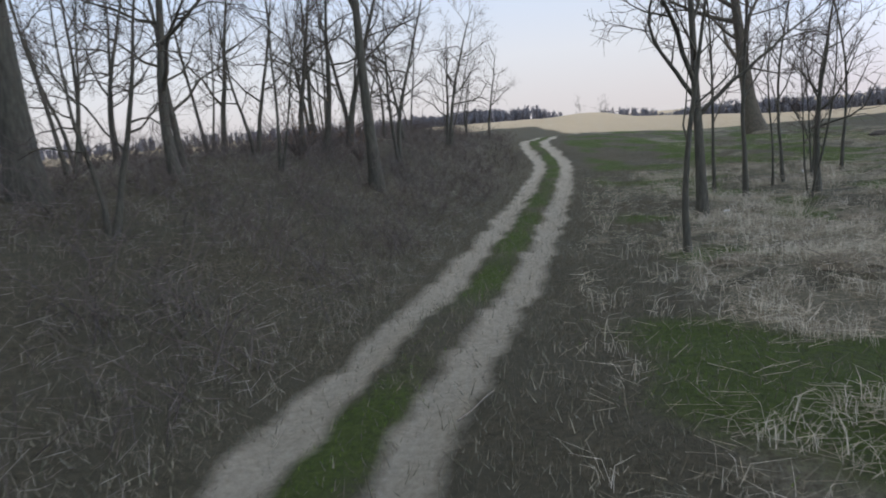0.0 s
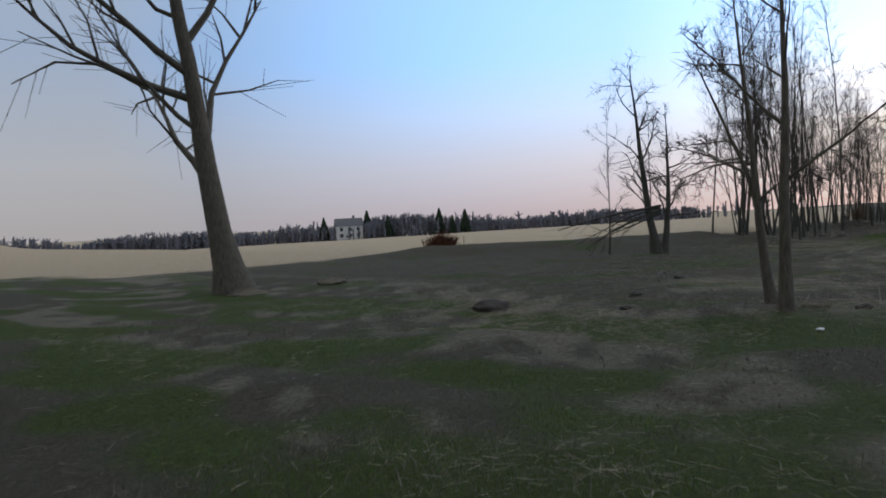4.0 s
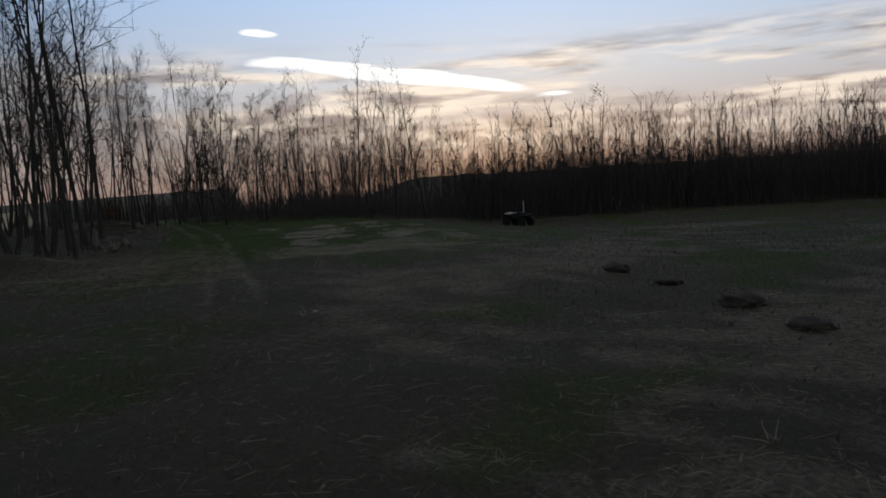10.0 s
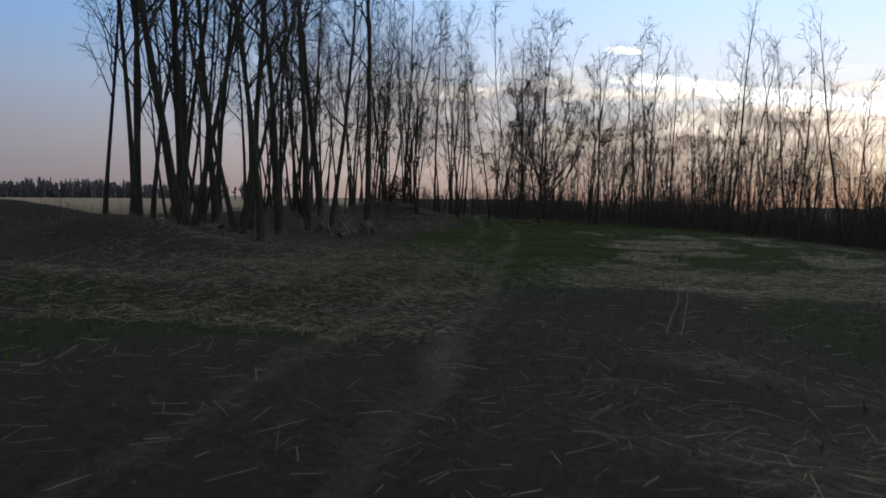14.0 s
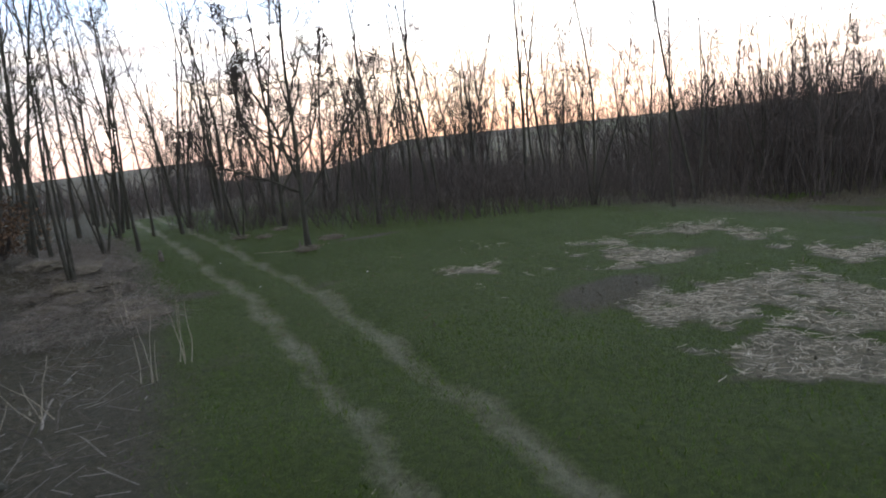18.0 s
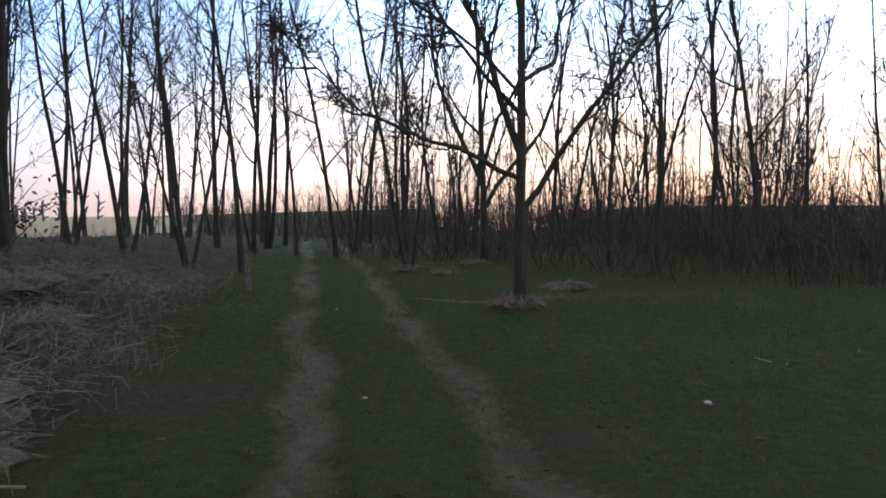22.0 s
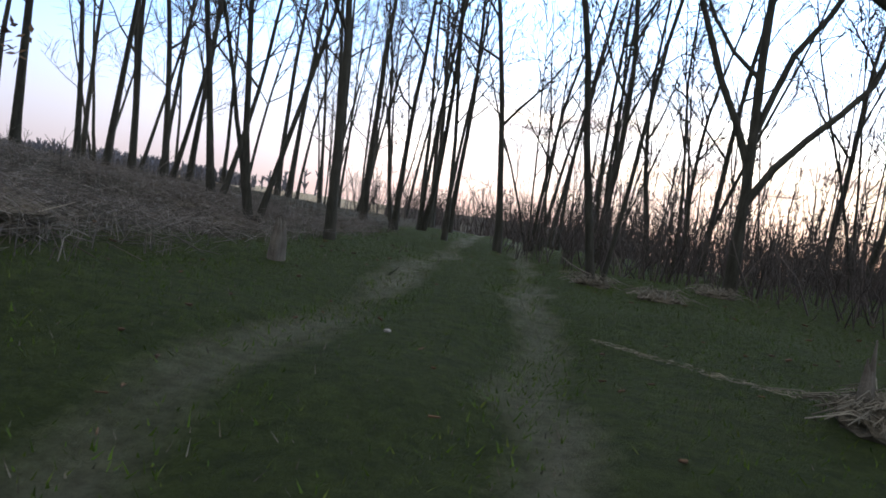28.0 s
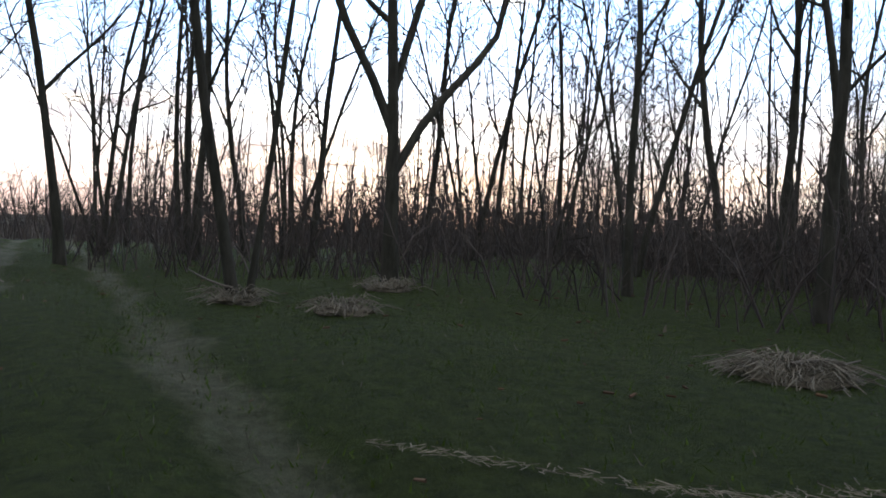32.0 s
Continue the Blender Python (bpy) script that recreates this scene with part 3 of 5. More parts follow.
leaning = tree(507, 8.5, 0.15, 1, 0.60, 7, 60, 0.34, 0.0, 0.05, n2=6, n3=4, lean=(0.0, 0.20), bark=BARK_PALE, limbs=((2.6, (0.1, 0.16, 1.0), 5.0, 0.075, 0.0), (3.5, (0.1, 0.9, 0.55), 3.4, 0.05, -0.03), (3.9, (0.3, 0.85, 0.35), 3.3, 0.04, -0.04), (4.2, (0.6, 0.5, 0.5), 3.0, 0.035, -0.04), (2.9, (0.0, -0.6, 0.6), 2.2, 0.04, -0.12)))
add([leaning], 0, 28.4, 35.4, "leaning bare tree in the mown meadow", "pair of meadow trees", turn=0)
broken = tree(508, 12.0, 0.29, 2, 0.20, 15, 55, 0.38, 0.06, 0.13, n2=6, n3=4)
brk = add([broken], 0, 50.2, 51.2, "bare tree with a broken limb hanging to the ground", "", turn=70)
bvv, bff = [], []
rb_ = random.Random(77)
for q in range(5):
    pts = limb_path(rb_, Vector((0, 0, 2.9 - 0.12 * q)), Vector((-0.75, 0.62, -0.10 - 0.05 * q)), 6.5 - 0.6 * q, 8, 0.05, -0.035)
    tube(bvv, bff, pts, [0.10 * (1 - 0.8 * i / 8) * (1 if q == 0 else 0.6) for i in range(9)], 6)
    for j in range(9):
        p2, d2 = along(pts, 0.3 + 0.68 * j / 9)
        tp = limb_path(rb_, p2, outward(rb_, d2, 35), 1.7, 4, 0.12, -0.02)
        tube(bvv, bff, tp, [0.02, 0.016, 0.012, 0.009, 0.006], 3)
snag = part("broken_limb", mesh_of("broken_limb", bvv, bff, BARK), brk, "splintered limb bent down to the grass")
snag.matrix_local = brk.matrix_world.inverted() @ pose(50.2, 51.2, float(ground_z(50.2, 51.2)))
add(YOUNG, 0, 50.2, 55.0, "slim bare tree bending in the wind", "", 1.05, tilt=(0, -5))
add(YOUNG, 2, 51.6, 52.8, "slim bare tree beside the broken one", "", 0.85)

# strip of woods on the left of the lane
GW = "trees of the woods"
WOODS = [(66.9, 53.6), (67.8, 54.3), (69.9, 53.8), (70.5, 53.0), (71.6, 54.2), (63.2, 47.9), (69.5, 48.6), (75.3, 49.1), (73.6, 59.6), (66.0, 48.7), (67.7, 50.4),
         (78.8, 47.9), (80.3, 48.9), (79.8, 49.6), (82.1, 49.4), (81.0, 48.7), (83.8, 52.6), (84.8, 51.7), (85.8, 48.3), (86.0, 47.4), (88.4, 50.5), (91.7, 56.2), (93.0, 55.8), (97.1, 52.5),
         (94.9, 50.6), (94.4, 49.0), (90.9, 47.4), (91.8, 48.7), (99.4, 59.8), (93.4, 54.5), (100.6, 57.4), (99.0, 55.2), (100.3, 63.1), (102.0, 61.1), (89.7, 52.4), (87.8, 53.9), (97.0, 49.0), (99.4, 50.3), (102.0, 51.0), (95.7, 45.0), (100.1, 46.5), (104.1, 47.3), (107.5, 52.1), (109.2, 48.5)]
for k, (x, y) in enumerate(WOODS):
    add(POLE + FORKED[:2], k * 3 + 1, x, y, "tall slender bare tree in the strip of woods", GW, (1.1 if x < 77 else 0.62 if x < 92 else 0.85) + 0.15 * rngp.random(), tilt=(rngp.uniform(-2.5, 2.5), rngp.uniform(-2.5, 2.5)))
add(YOUNG, 2, 66.3, 53.4, "slim bare tree standing before the strip of woods", GW, 1.15)
tries = 0
while tries < 900 and len(placed) < 150:
    tries += 1
    x = 64 + 62 * rngp.random() ** 1.6
    y0 = np.interp(x, [64, 72, 78, 82, 90, 105, 128], [47.6, 49.0, 51.5, 51.0, 51.2, 53.4, 57.5])
    y = y0 + (0 if x < 77 else 1.5) + rngp.random() ** 1.1 * (12.5 if x < 77 else 9.0)
    if y < 41 + 0.64 * (x - 47.35) and all((x - a) ** 2 + (y - b) ** 2 > 1.3 ** 2 for a, b in placed) and clear_of_path(x, y):
        add(POLE + FORKED + YOUNG[:1], rngp.randrange(9), x, y, "tall slender bare tree in the strip of woods", GW, (1.15 if x < 77 else 0.8) + 0.3 * rngp.random(), tilt=(rngp.uniform(-2.5, 2.5), rngp.uniform(-2.5, 2.5)))

# woods on the right of the lane
spreading = tree(509, 9.5, 0.075, 1, 0.24, 12, 48, 0.30, 0.10, 0.11, lean=(0.0, 0.03), n2=6, n3=5, sway=0.02, limbs=((1.75, (0.1, 0.95, 0.45), 3.6, 0.035, 0.035), (1.35, (0.1, -0.8, 0.75), 4.6, 0.042, -0.015), (2.0, (-0.2, 0.3, 0.9), 4.6, 0.05, 0.02), (2.5, (-0.4, 0.7, 0.6), 3.0, 0.03, 0.03), (2.9, (0.4, -0.7, 0.9), 3.6, 0.03, 0.03)))
add([spreading], 0, 81.38, 42.75, "large bare tree with low arching limbs beside the lane", "", turn=0)
duo = tree(510, 12.0, 0.045, 2, 0.35, 10, 45, 0.28, 0.12, 0.08, n2=5, n3=4, flare=1.25)
add([duo], 0, 86.26, 44.35, "tall bare tree with two close trunks beside the lane", "", turn=60)
fork = tree(511, 10.5, 0.072, 1, 0.22, 12, 40, 0.30, 0.12, 0.09, n2=6, n3=4, limbs=((1.3, (-0.1, -0.55, 0.9), 6.5, 0.05, 0.02), (1.7, (0.2, 0.35, 0.9), 7.0, 0.05, 0.02), (2.1, (-0.1, -0.2, 1.0), 6.5, 0.045, 0.01)))
add([fork], 0, 87.42, 42.89, "bare tree forking into four spread stems", "", turn=0)
GE = "trees right of the lane"
for k, (x, y) in enumerate(((90.8, 46.4), (92.3, 44.8), (88.7, 39.4), (93.1, 42.9), (95.0, 43.9), (96.5, 43.0), (87.1, 37.5), (93.9, 40.7), (98.7, 45.0), (95.7, 46.4), (89.9, 37.0), (84.5, 32.9), (81.9, 31.5))):
    add(YOUNG + FORKED[:1], k * 2, x, y, "bare forked tree in the edge of the woods", GE, 0.8 + 0.3 * rngp.random(), tilt=(rngp.uniform(-7, 7), rngp.uniform(-7, 7)))
EDGE = [(93.3, 46.7), (89.1, 44.3), (87.4, 42.5), (84.9, 40.5), (84.0, 39.6), (83.4, 37.2), (83.4, 34), (83.8, 28), (84.5, 20), (83.5, 11), (79.5, 0), (72.5, -12), (61, -28), (41, -47), (7, -67), (-40, -80)]
ed = np.array(EDGE, float)
seg = np.hypot(*np.diff(ed, axis=0).T)
cum = np.r_[0, np.cumsum(seg)]


def edge_point(s, depth):
    """A point s metres along the thicket's front, depth metres behind it."""
    k = min(int(np.searchsorted(cum, s, "right")) - 1, len(seg) - 1)
    d = (ed[k + 1] - ed[k]) / seg[k]
    p = ed[k] + d * (s - cum[k])
    return p[0] - d[1] * depth, p[1] + d[0] * depth


def edge_count(n, s0, s1, near):
    done = 0
    while done < n:
        s = rngp.uniform(s0, s1)
        x, y = edge_point(s, rngp.random() ** 1.3 * near)
        add(YOUNG + (FORKED[:1] if s < 25 else []), rngp.randrange(6), x, y, "young bare tree standing in the dark thicket", "trees of the thicket", 0.62 + 0.4 * rngp.random(), tilt=(rngp.uniform(-2.5, 2.5), rngp.uniform(-2.5, 2.5)))
        done += 1


edge_count(42, 0, 30, 22)
edge_count(60, 30, 120, 10)

# ---- brush, grass and straw: countless stalks ----
bx, by = np.arange(-60, 180, 0.4), np.arange(-100, 100, 0.4)
BH = ground_z(*np.meshgrid(bx, by), ruts=True)


def BZ(x, y):
    i, j = np.clip((x + 60) / 0.4, 0, len(bx) - 2), np.clip((y + 100) / 0.4, 0, len(by) - 2)
    i0, j0 = i.astype(int), j.astype(int)
    a, b = i - i0, j - j0
    return (BH[j0, i0] * (1 - a) + BH[j0, i0 + 1] * a) * (1 - b) + (BH[j0 + 1, i0] * (1 - a) + BH[j0 + 1, i0 + 1] * a) * b


def tubes(P, R, seed):
    """Corners and faces of thin three-sided stalks: P (n, k, 3) their points, R (n, k) their radii."""
    n, k = R.shape
    turn = np.random.RandomState(seed).uniform(0, 6.28, n)
    a = turn[:, None] + 2.0944 * np.arange(3)
    d = P[:, -1] - P[:, 0]
    d = d / np.maximum(np.linalg.norm(d, axis=1, keepdims=True), 1e-6)
    u = np.cross(d, np.array([0.31, 0.42, 0.85]))
    u = u / np.maximum(np.linalg.norm(u, axis=1, keepdims=True), 1e-6)
    w = np.cross(d, u)
    ring = np.cos(a)[:, :, None] * u[:, None] + np.sin(a)[:, :, None] * w[:, None]
    V = P[:, :, None, :] + R[:, :, None, None] * ring[:, None]
    base = (np.arange(n) * k * 3)[:, None, None]
    i = (np.arange(k - 1) * 3)[None, :, None]
    c = np.arange(3)[None, None, :]
    c2 = (c + 1) % 3
    return V.reshape(-1, 3), np.stack([base + i + c, base + i + c2, base + i + 3 + c2, base + i + 3 + c], -1).reshape(-1, 4)


def quads(name, V, f, mat):
    me = bpy.data.meshes.new(name)
    me.vertices.add(len(V))
    me.vertices.foreach_set("co", V.ravel())
    me.loops.add(f.size)
    me.loops.foreach_set("vertex_index", f.ravel().astype(np.int32))
    me.polygons.add(len(f))
    me.polygons.foreach_set("loop_start", np.arange(0, f.size, 4, dtype=np.int32))
    me.materials.append(mat)
    me.update()
    return me


def stalks(name, P, R, mat, seed=0):
    return quads(name, *tubes(P, R, seed), mat)


def two_kinds(name, P, R, T, TR, mat, seed=0):
    """Bent stems and straight twigs in one mesh."""
    V, f = tubes(P, R, seed)
    V2, f2 = tubes(T, TR, seed + 1)
    return quads(name, np.concatenate([V, V2]), np.concatenate([f, f2 + len(V)]), mat)


def unit(v):
    return v / np.maximum(np.linalg.norm(v, axis=-1, keepdims=True), 1e-6)


def stuff(name, me, label, category):
    return tagged(new(name, me), label, category, kind="stuff")


def brush(name, x, y, hlo, hhi, mat, seed, twigs, r, bend, label, zoff=-0.05):
    """Upright stems with side twigs."""
    rg = np.random.RandomState(seed)
    n = len(x)
    h = rg.uniform(hlo, hhi, n) * (0.55 + 0.45 * rg.rand(n))
    p0 = np.stack([x, y, BZ(x, y) + zoff], -1)
    d = unit(np.stack([rg.normal(0, bend, n), rg.normal(0, bend, n), np.ones(n)], -1))
    p1 = p0 + d * (h * 0.55)[:, None]
    d2 = unit(d + np.stack([rg.normal(0, bend, n), rg.normal(0, bend, n), rg.normal(0, 0.2, n)], -1))
    p2 = p1 + d2 * (h * 0.5)[:, None]
    rr = r * rg.uniform(0.6, 1.4, n)
    P, R = [np.stack([p0, p1, p2], 1)], [rr[:, None] * np.array([[1, 0.75, 0.3]])]
    T, TR = [], []
    for _ in range(twigs):
        s = rg.uniform(0.2, 0.95, n)[:, None]
        q0 = np.where(s < 0.55, p0 + (p1 - p0) * s / 0.55, p1 + (p2 - p1) * (s - 0.55) / 0.45)
        dq = unit(d + rg.normal(0, 0.6, (n, 3)))
        L = (h * rg.uniform(0.18, 0.4, n))[:, None]
        T.append(np.stack([q0, q0 + dq * L], 1))
        TR.append(rr[:, None] * np.array([[0.5, 0.22]]))
    return stuff(name, two_kinds(name, np.concatenate(P), np.concatenate(R), np.concatenate(T), np.concatenate(TR), mat, seed), label, "brush")


def saplings(name, x, y, hlo, hhi, mat, seed, limbs, twigs, r, label):
    """Slender upright trees with rising branches and twigs, too many to count."""
    rg = np.random.RandomState(seed)
    n = len(x)
    h = rg.uniform(hlo, hhi, n)
    p0 = np.stack([x, y, BZ(x, y) - 0.1], -1)
    d = unit(np.stack([rg.normal(0, 0.06, n), rg.normal(0, 0.06, n), np.ones(n)], -1))
    p1 = p0 + d * (0.5 * h)[:, None]
    d2 = unit(d + np.stack([rg.normal(0, 0.07, n), rg.normal(0, 0.07, n), np.zeros(n)], -1))
    p2 = p1 + d2 * (0.5 * h)[:, None]
    rr = r * rg.uniform(0.6, 1.3, n)
    T, TR = [], []
    for _ in range(limbs):
        s = rg.uniform(0.25, 0.95, n)[:, None]
        q0 = np.where(s < 0.5, p0 + (p1 - p0) * s / 0.5, p1 + (p2 - p1) * (s - 0.5) / 0.5)
        a = rg.uniform(0, 6.28, n)
        dq = unit(d2 + 0.62 * np.stack([np.cos(a), np.sin(a), np.zeros(n)], -1))
        L = (h * rg.uniform(0.10, 0.24, n))[:, None] * (1.25 - 0.7 * s)
        q1 = q0 + dq * L
        T.append(np.stack([q0, q1], 1))
        TR.append(rr[:, None] * np.array([[0.42, 0.16]]))
        for _ in range(twigs):
            u = q0 + dq * L * rg.uniform(0.3, 1.0, n)[:, None]
            T.append(np.stack([u, u + unit(dq + rg.normal(0, 0.45, (n, 3))) * L * rg.uniform(0.3, 0.6, n)[:, None]], 1))
            TR.append(rr[:, None] * np.array([[0.22, 0.10]]))
    return stuff(name, two_kinds(name, np.stack([p0, p1, p2], 1), rr[:, None] * np.array([[1, 0.7, 0.22]]), np.concatenate(T), np.concatenate(TR), mat, seed), label, "trees")


rs = np.random.RandomState(9)


def edge_points(n, s0, s1, d0, d1, power=1.0):
    o = np.array([edge_point(s, d) for s, d in zip(rs.uniform(s0, s1, n), d0 + rs.rand(n) ** power * (d1 - d0))])
    return o[:, 0], o[:, 1]


brush("thicket_brush", *edge_points(3000, 0, 26, -0.6, 12, 1.2), 0.7, 1.7, BRUSH, 31, 6, 0.009, 0.3, "dense dark leafless brush under the trees")
brush("thicket_brush", *edge_points(11500, 26, 195, -1.2, 12, 1.1), 3.6, 6.2, BRUSH, 1, 6, 0.024, 0.22, "dense dark leafless brush along the woods' edge")
brush("thicket_brush", *edge_points(6500, 32, 195, 12, 50), 3.4, 6.4, BRUSH, 2, 5, 0.028, 0.14, "dense leafless saplings inside the woods")
brush("thicket_brush", *edge_points(500, 0, 32, 12, 50), 1.6, 3.2, BRUSH, 44, 5, 0.012, 0.14, "thin leafless saplings inside the woods")
brush("thicket_brush", *edge_points(800, 14, 34, 0, 10), 1.2, 2.6, BRUSH, 41, 6, 0.013, 0.25, "tall dark leafless brush behind the clearing")
brush("thicket_brush", *edge_points(1700, 0, 60, 4, 26), 1.3, 2.6, BRUSH, 42, 5, 0.010, 0.2, "leafless undergrowth deeper in the woods")
brush("thicket_brush", *edge_points(8000, 45, 195, 55, 120), 3.8, 7.6, BRUSH, 43, 6, 0.06, 0.14, "leafless woods far behind the thicket")
saplings("thicket_treetops", *edge_points(2500, 30, 195, 0, 18), 5.2, 9.6, BRUSH, 12, 11, 3, 0.038, "far bare trees of the thicket")
saplings("thicket_treetops", *edge_points(90, 3, 30, 8, 40), 6.0, 9.5, BRUSH, 13, 12, 3, 0.028, "bare trees deeper in the thicket")
y_ = rs.uniform(-8, 58, 17000)
x_ = np.interp(y_, LA[:, 1], LA[:, 0]) - 1.7 - rs.rand(17000) ** 0.8 * 12
keep = rs.rand(17000) < np.clip(0.5 + 0.6 * bumpy(x_, y_, 2.6, 61), 0.06, 1)
brush("bank_brush", x_[keep], y_[keep], 0.3, 1.7, BRUSH, 3, 6, 0.008, 0.75, "tangled brown brush and brambles covering the bank")
x_ = rs.uniform(62, 100, 1600)
brush("woods_undergrowth", x_, np.interp(x_, [62, 72, 78, 90, 105, 128], [47.2, 48.4, 49.0, 50.2, 53.4, 58]) + rs.rand(1600) * 9, 0.15, 0.7, STICKS, 4, 3, 0.006, 0.45, "grey leafless undergrowth between the trees")
x_, y_ = rs.uniform(108, 165, 420), rs.uniform(18, 66, 420)
keep = beside(LB, x_, y_)[1] < -3.0
brush("woods_beyond", x_[keep], y_[keep], 6.0, 13.0, BRUSH, 5, 9, 0.045, 0.07, "bare trees farther into the woods")
x_, y_ = rs.uniform(106, 145, 2300), rs.uniform(22, 66, 2300)
keep = beside(LB, x_, y_)[1] < 1.5 + 9 * (x_ > 114)
brush("woods_beyond", x_[keep], y_[keep], 1.6, 3.8, BRUSH, 35, 5, 0.025, 0.2, "low brush farther into the woods")

# ---- grass and straw on the ground ----
def lying(name, x, y, lo, hi, r, mat, seed, label, rise=0.25, category="straw", up=0.015):
    """Stalks that lie about, slightly propped."""
    rg = np.random.RandomState(seed)
    n = len(x)
    L = rg.uniform(lo, hi, n)
    a = rg.uniform(0, 6.28, n)
    d = np.stack([np.cos(a), np.sin(a), rg.normal(0, rise, n)], -1)
    c = np.stack([x, y, BZ(x, y) + up + rg.rand(n) * up * 2], -1)
    p0, p2 = c - d * L[:, None] / 2, c + d * L[:, None] / 2
    for p in (p0, p2):
        p[:, 2] = np.maximum(p[:, 2], BZ(p[:, 0], p[:, 1]) + 0.004)
    rr = r * rg.uniform(0.5, 1.4, n)
    return stuff(name, stalks(name, np.stack([p0, p2], 1), rr[:, None] * np.array([[1, 0.75]]), mat, seed), label, category)


def standing(name, x, y, lo, hi, r, mat, seed, label, bend=0.35, category="grass"):
    """Blades that stand and droop."""
    rg = np.random.RandomState(seed)
    n = len(x)
    h = rg.uniform(lo, hi, n)
    a = rg.uniform(0, 6.28, n)
    out = np.stack([np.cos(a), np.sin(a), np.zeros(n)], -1) * np.abs(rg.normal(bend, bend * 0.5, n))[:, None]
    p0 = np.stack([x, y, BZ(x, y) - 0.01], -1)
    p1 = p0 + (out * 0.35 + np.array([0, 0, 1.0])) * (h * 0.6)[:, None]
    p2 = p1 + (out * 1.6 + np.array([0, 0, 0.35])) * (h * 0.5)[:, None]
    rr = r * rg.uniform(0.6, 1.4, n)
    return stuff(name, stalks(name, np.stack([p0, p1, p2], 1), rr[:, None] * np.array([[1, 0.8, 0.25]]), mat, seed), label, category)


def sown(n, box, want, seed, clump=0):
    """Places in a box, kept in proportion to want(x, y); clump: so many round each place."""
    rg = np.random.RandomState(seed)
    x, y = rg.uniform(box[0], box[2], n), rg.uniform(box[1], box[3], n)
    k = rg.rand(n) < np.clip(want(x, y), 0, 1)
    x, y = x[k], y[k]
    if clump:
        x, y = np.repeat(x, clump), np.repeat(y, clump)
        x, y = x + rg.normal(0, 0.09, len(x)), y + rg.normal(0, 0.09, len(y))
    return x, y


# the ground's cover and the nearness of the walk on a grid, for quick look-ups
cx_, cy_ = np.arange(-15, 106, 0.2), np.arange(-6, 62, 0.2)
CXY = np.meshgrid(cx_, cy_)
COVER = cover(*CXY)
NEAR = beside(np.array([(r[1], r[2]) for r in ROWS]), *CXY)[0] ** 2


def at_grid(g, x, y):
    i, j = np.clip((x + 15) / 0.2, 0, len(cx_) - 2), np.clip((y + 6) / 0.2, 0, len(cy_) - 2)
    i0, j0 = i.astype(int), j.astype(int)
    a, b = i - i0, j - j0
    return (g[j0, i0] * (1 - a) + g[j0, i0 + 1] * a) * (1 - b) + (g[j0 + 1, i0] * (1 - a) + g[j0 + 1, i0 + 1] * a) * b


def near_walk(x, y, far):
    return np.exp(-at_grid(NEAR, x, y) / far ** 2)


def c_rut(x, y):
    return at_grid(COVER[0], x, y)


def c_straw(x, y):
    return at_grid(COVER[2], x, y) * (1 - c_rut(x, y)) * (1 - at_grid(COVER[3], x, y))


def c_green(x, y):
    return at_grid(COVER[1], x, y) * (1 - c_rut(x, y)) * (1 - 0.7 * at_grid(COVER[2], x, y)) * (1 - at_grid(COVER[3], x, y))


def turf(name, x, y, lo, hi, w, mat, seed, label):
    """A sward of single pointed blades."""
    rg = np.random.RandomState(seed)
    n = len(x)
    h = rg.uniform(lo, hi, n) * (0.5 + 0.5 * rg.rand(n))
    a = rg.uniform(0, 6.28, n)
    s = np.stack([np.cos(a), np.sin(a), np.zeros(n)], -1) * (w * rg.uniform(0.6, 1.4, n))[:, None]
    p = np.stack([x, y, BZ(x, y) - 0.012], -1)
    tip = p + np.stack([rg.normal(0, 0.55, n) * h, rg.normal(0, 0.55, n) * h, h], -1)
    me = bpy.data.meshes.new(name)
    me.vertices.add(n * 3)
    me.vertices.foreach_set("co", np.stack([p - s, p + s, tip], 1).ravel())
    me.loops.add(n * 3)
    me.loops.foreach_set("vertex_index", np.arange(n * 3, dtype=np.int32))
    me.polygons.add(n)
    me.polygons.foreach_set("loop_start", np.arange(0, n * 3, 3, dtype=np.int32))
    me.materials.append(mat)
    me.update()
    return stuff(name, me, label, "grass")


# a short sward everywhere but in the ruts: dead in most places, green where the young grass comes
DULL = island("dull_dead_blades", [(0.10, 0.092, 0.068), (0.17, 0.155, 0.118), (0.07, 0.07, 0.048), (0.23, 0.21, 0.165), (0.075, 0.082, 0.05)])
BARE = lambda x, y: (1 - 0.9 * c_rut(x, y)) * (1 - 0.8 * c_green(x, y)) * near_walk(x, y, 11)
turf("dead_sward", *sown(520000, (10, 20, 72, 56), BARE, 141), 0.015, 0.055, 0.005, DULL, 141, "short dead sward of the meadow")
turf("dead_sward", *sown(200000, (-12, -1, 16, 36), lambda x, y: BARE(x, y) * near_walk(x, y, 9), 142), 0.05, 0.22, 0.006, DULL, 142, "short dead sward beside the lane")
turf("dead_sward", *sown(160000, (62, 34, 100, 56), BARE, 143), 0.015, 0.06, 0.004, DULL, 143, "short dead sward under the trees")
turf("young_sward", *sown(420000, (12, 22, 72, 54), lambda x, y: c_green(x, y) * near_walk(x, y, 10), 144), 0.03, 0.10, 0.006, GREENGRASS, 144, "short young sward of the meadow")
turf("young_sward", *sown(420000, (60, 34, 100, 52), lambda x, y: c_green(x, y) * near_walk(x, y, 8), 145), 0.015, 0.055, 0.004, GREENGRASS, 145, "lush young sward beside the lane")
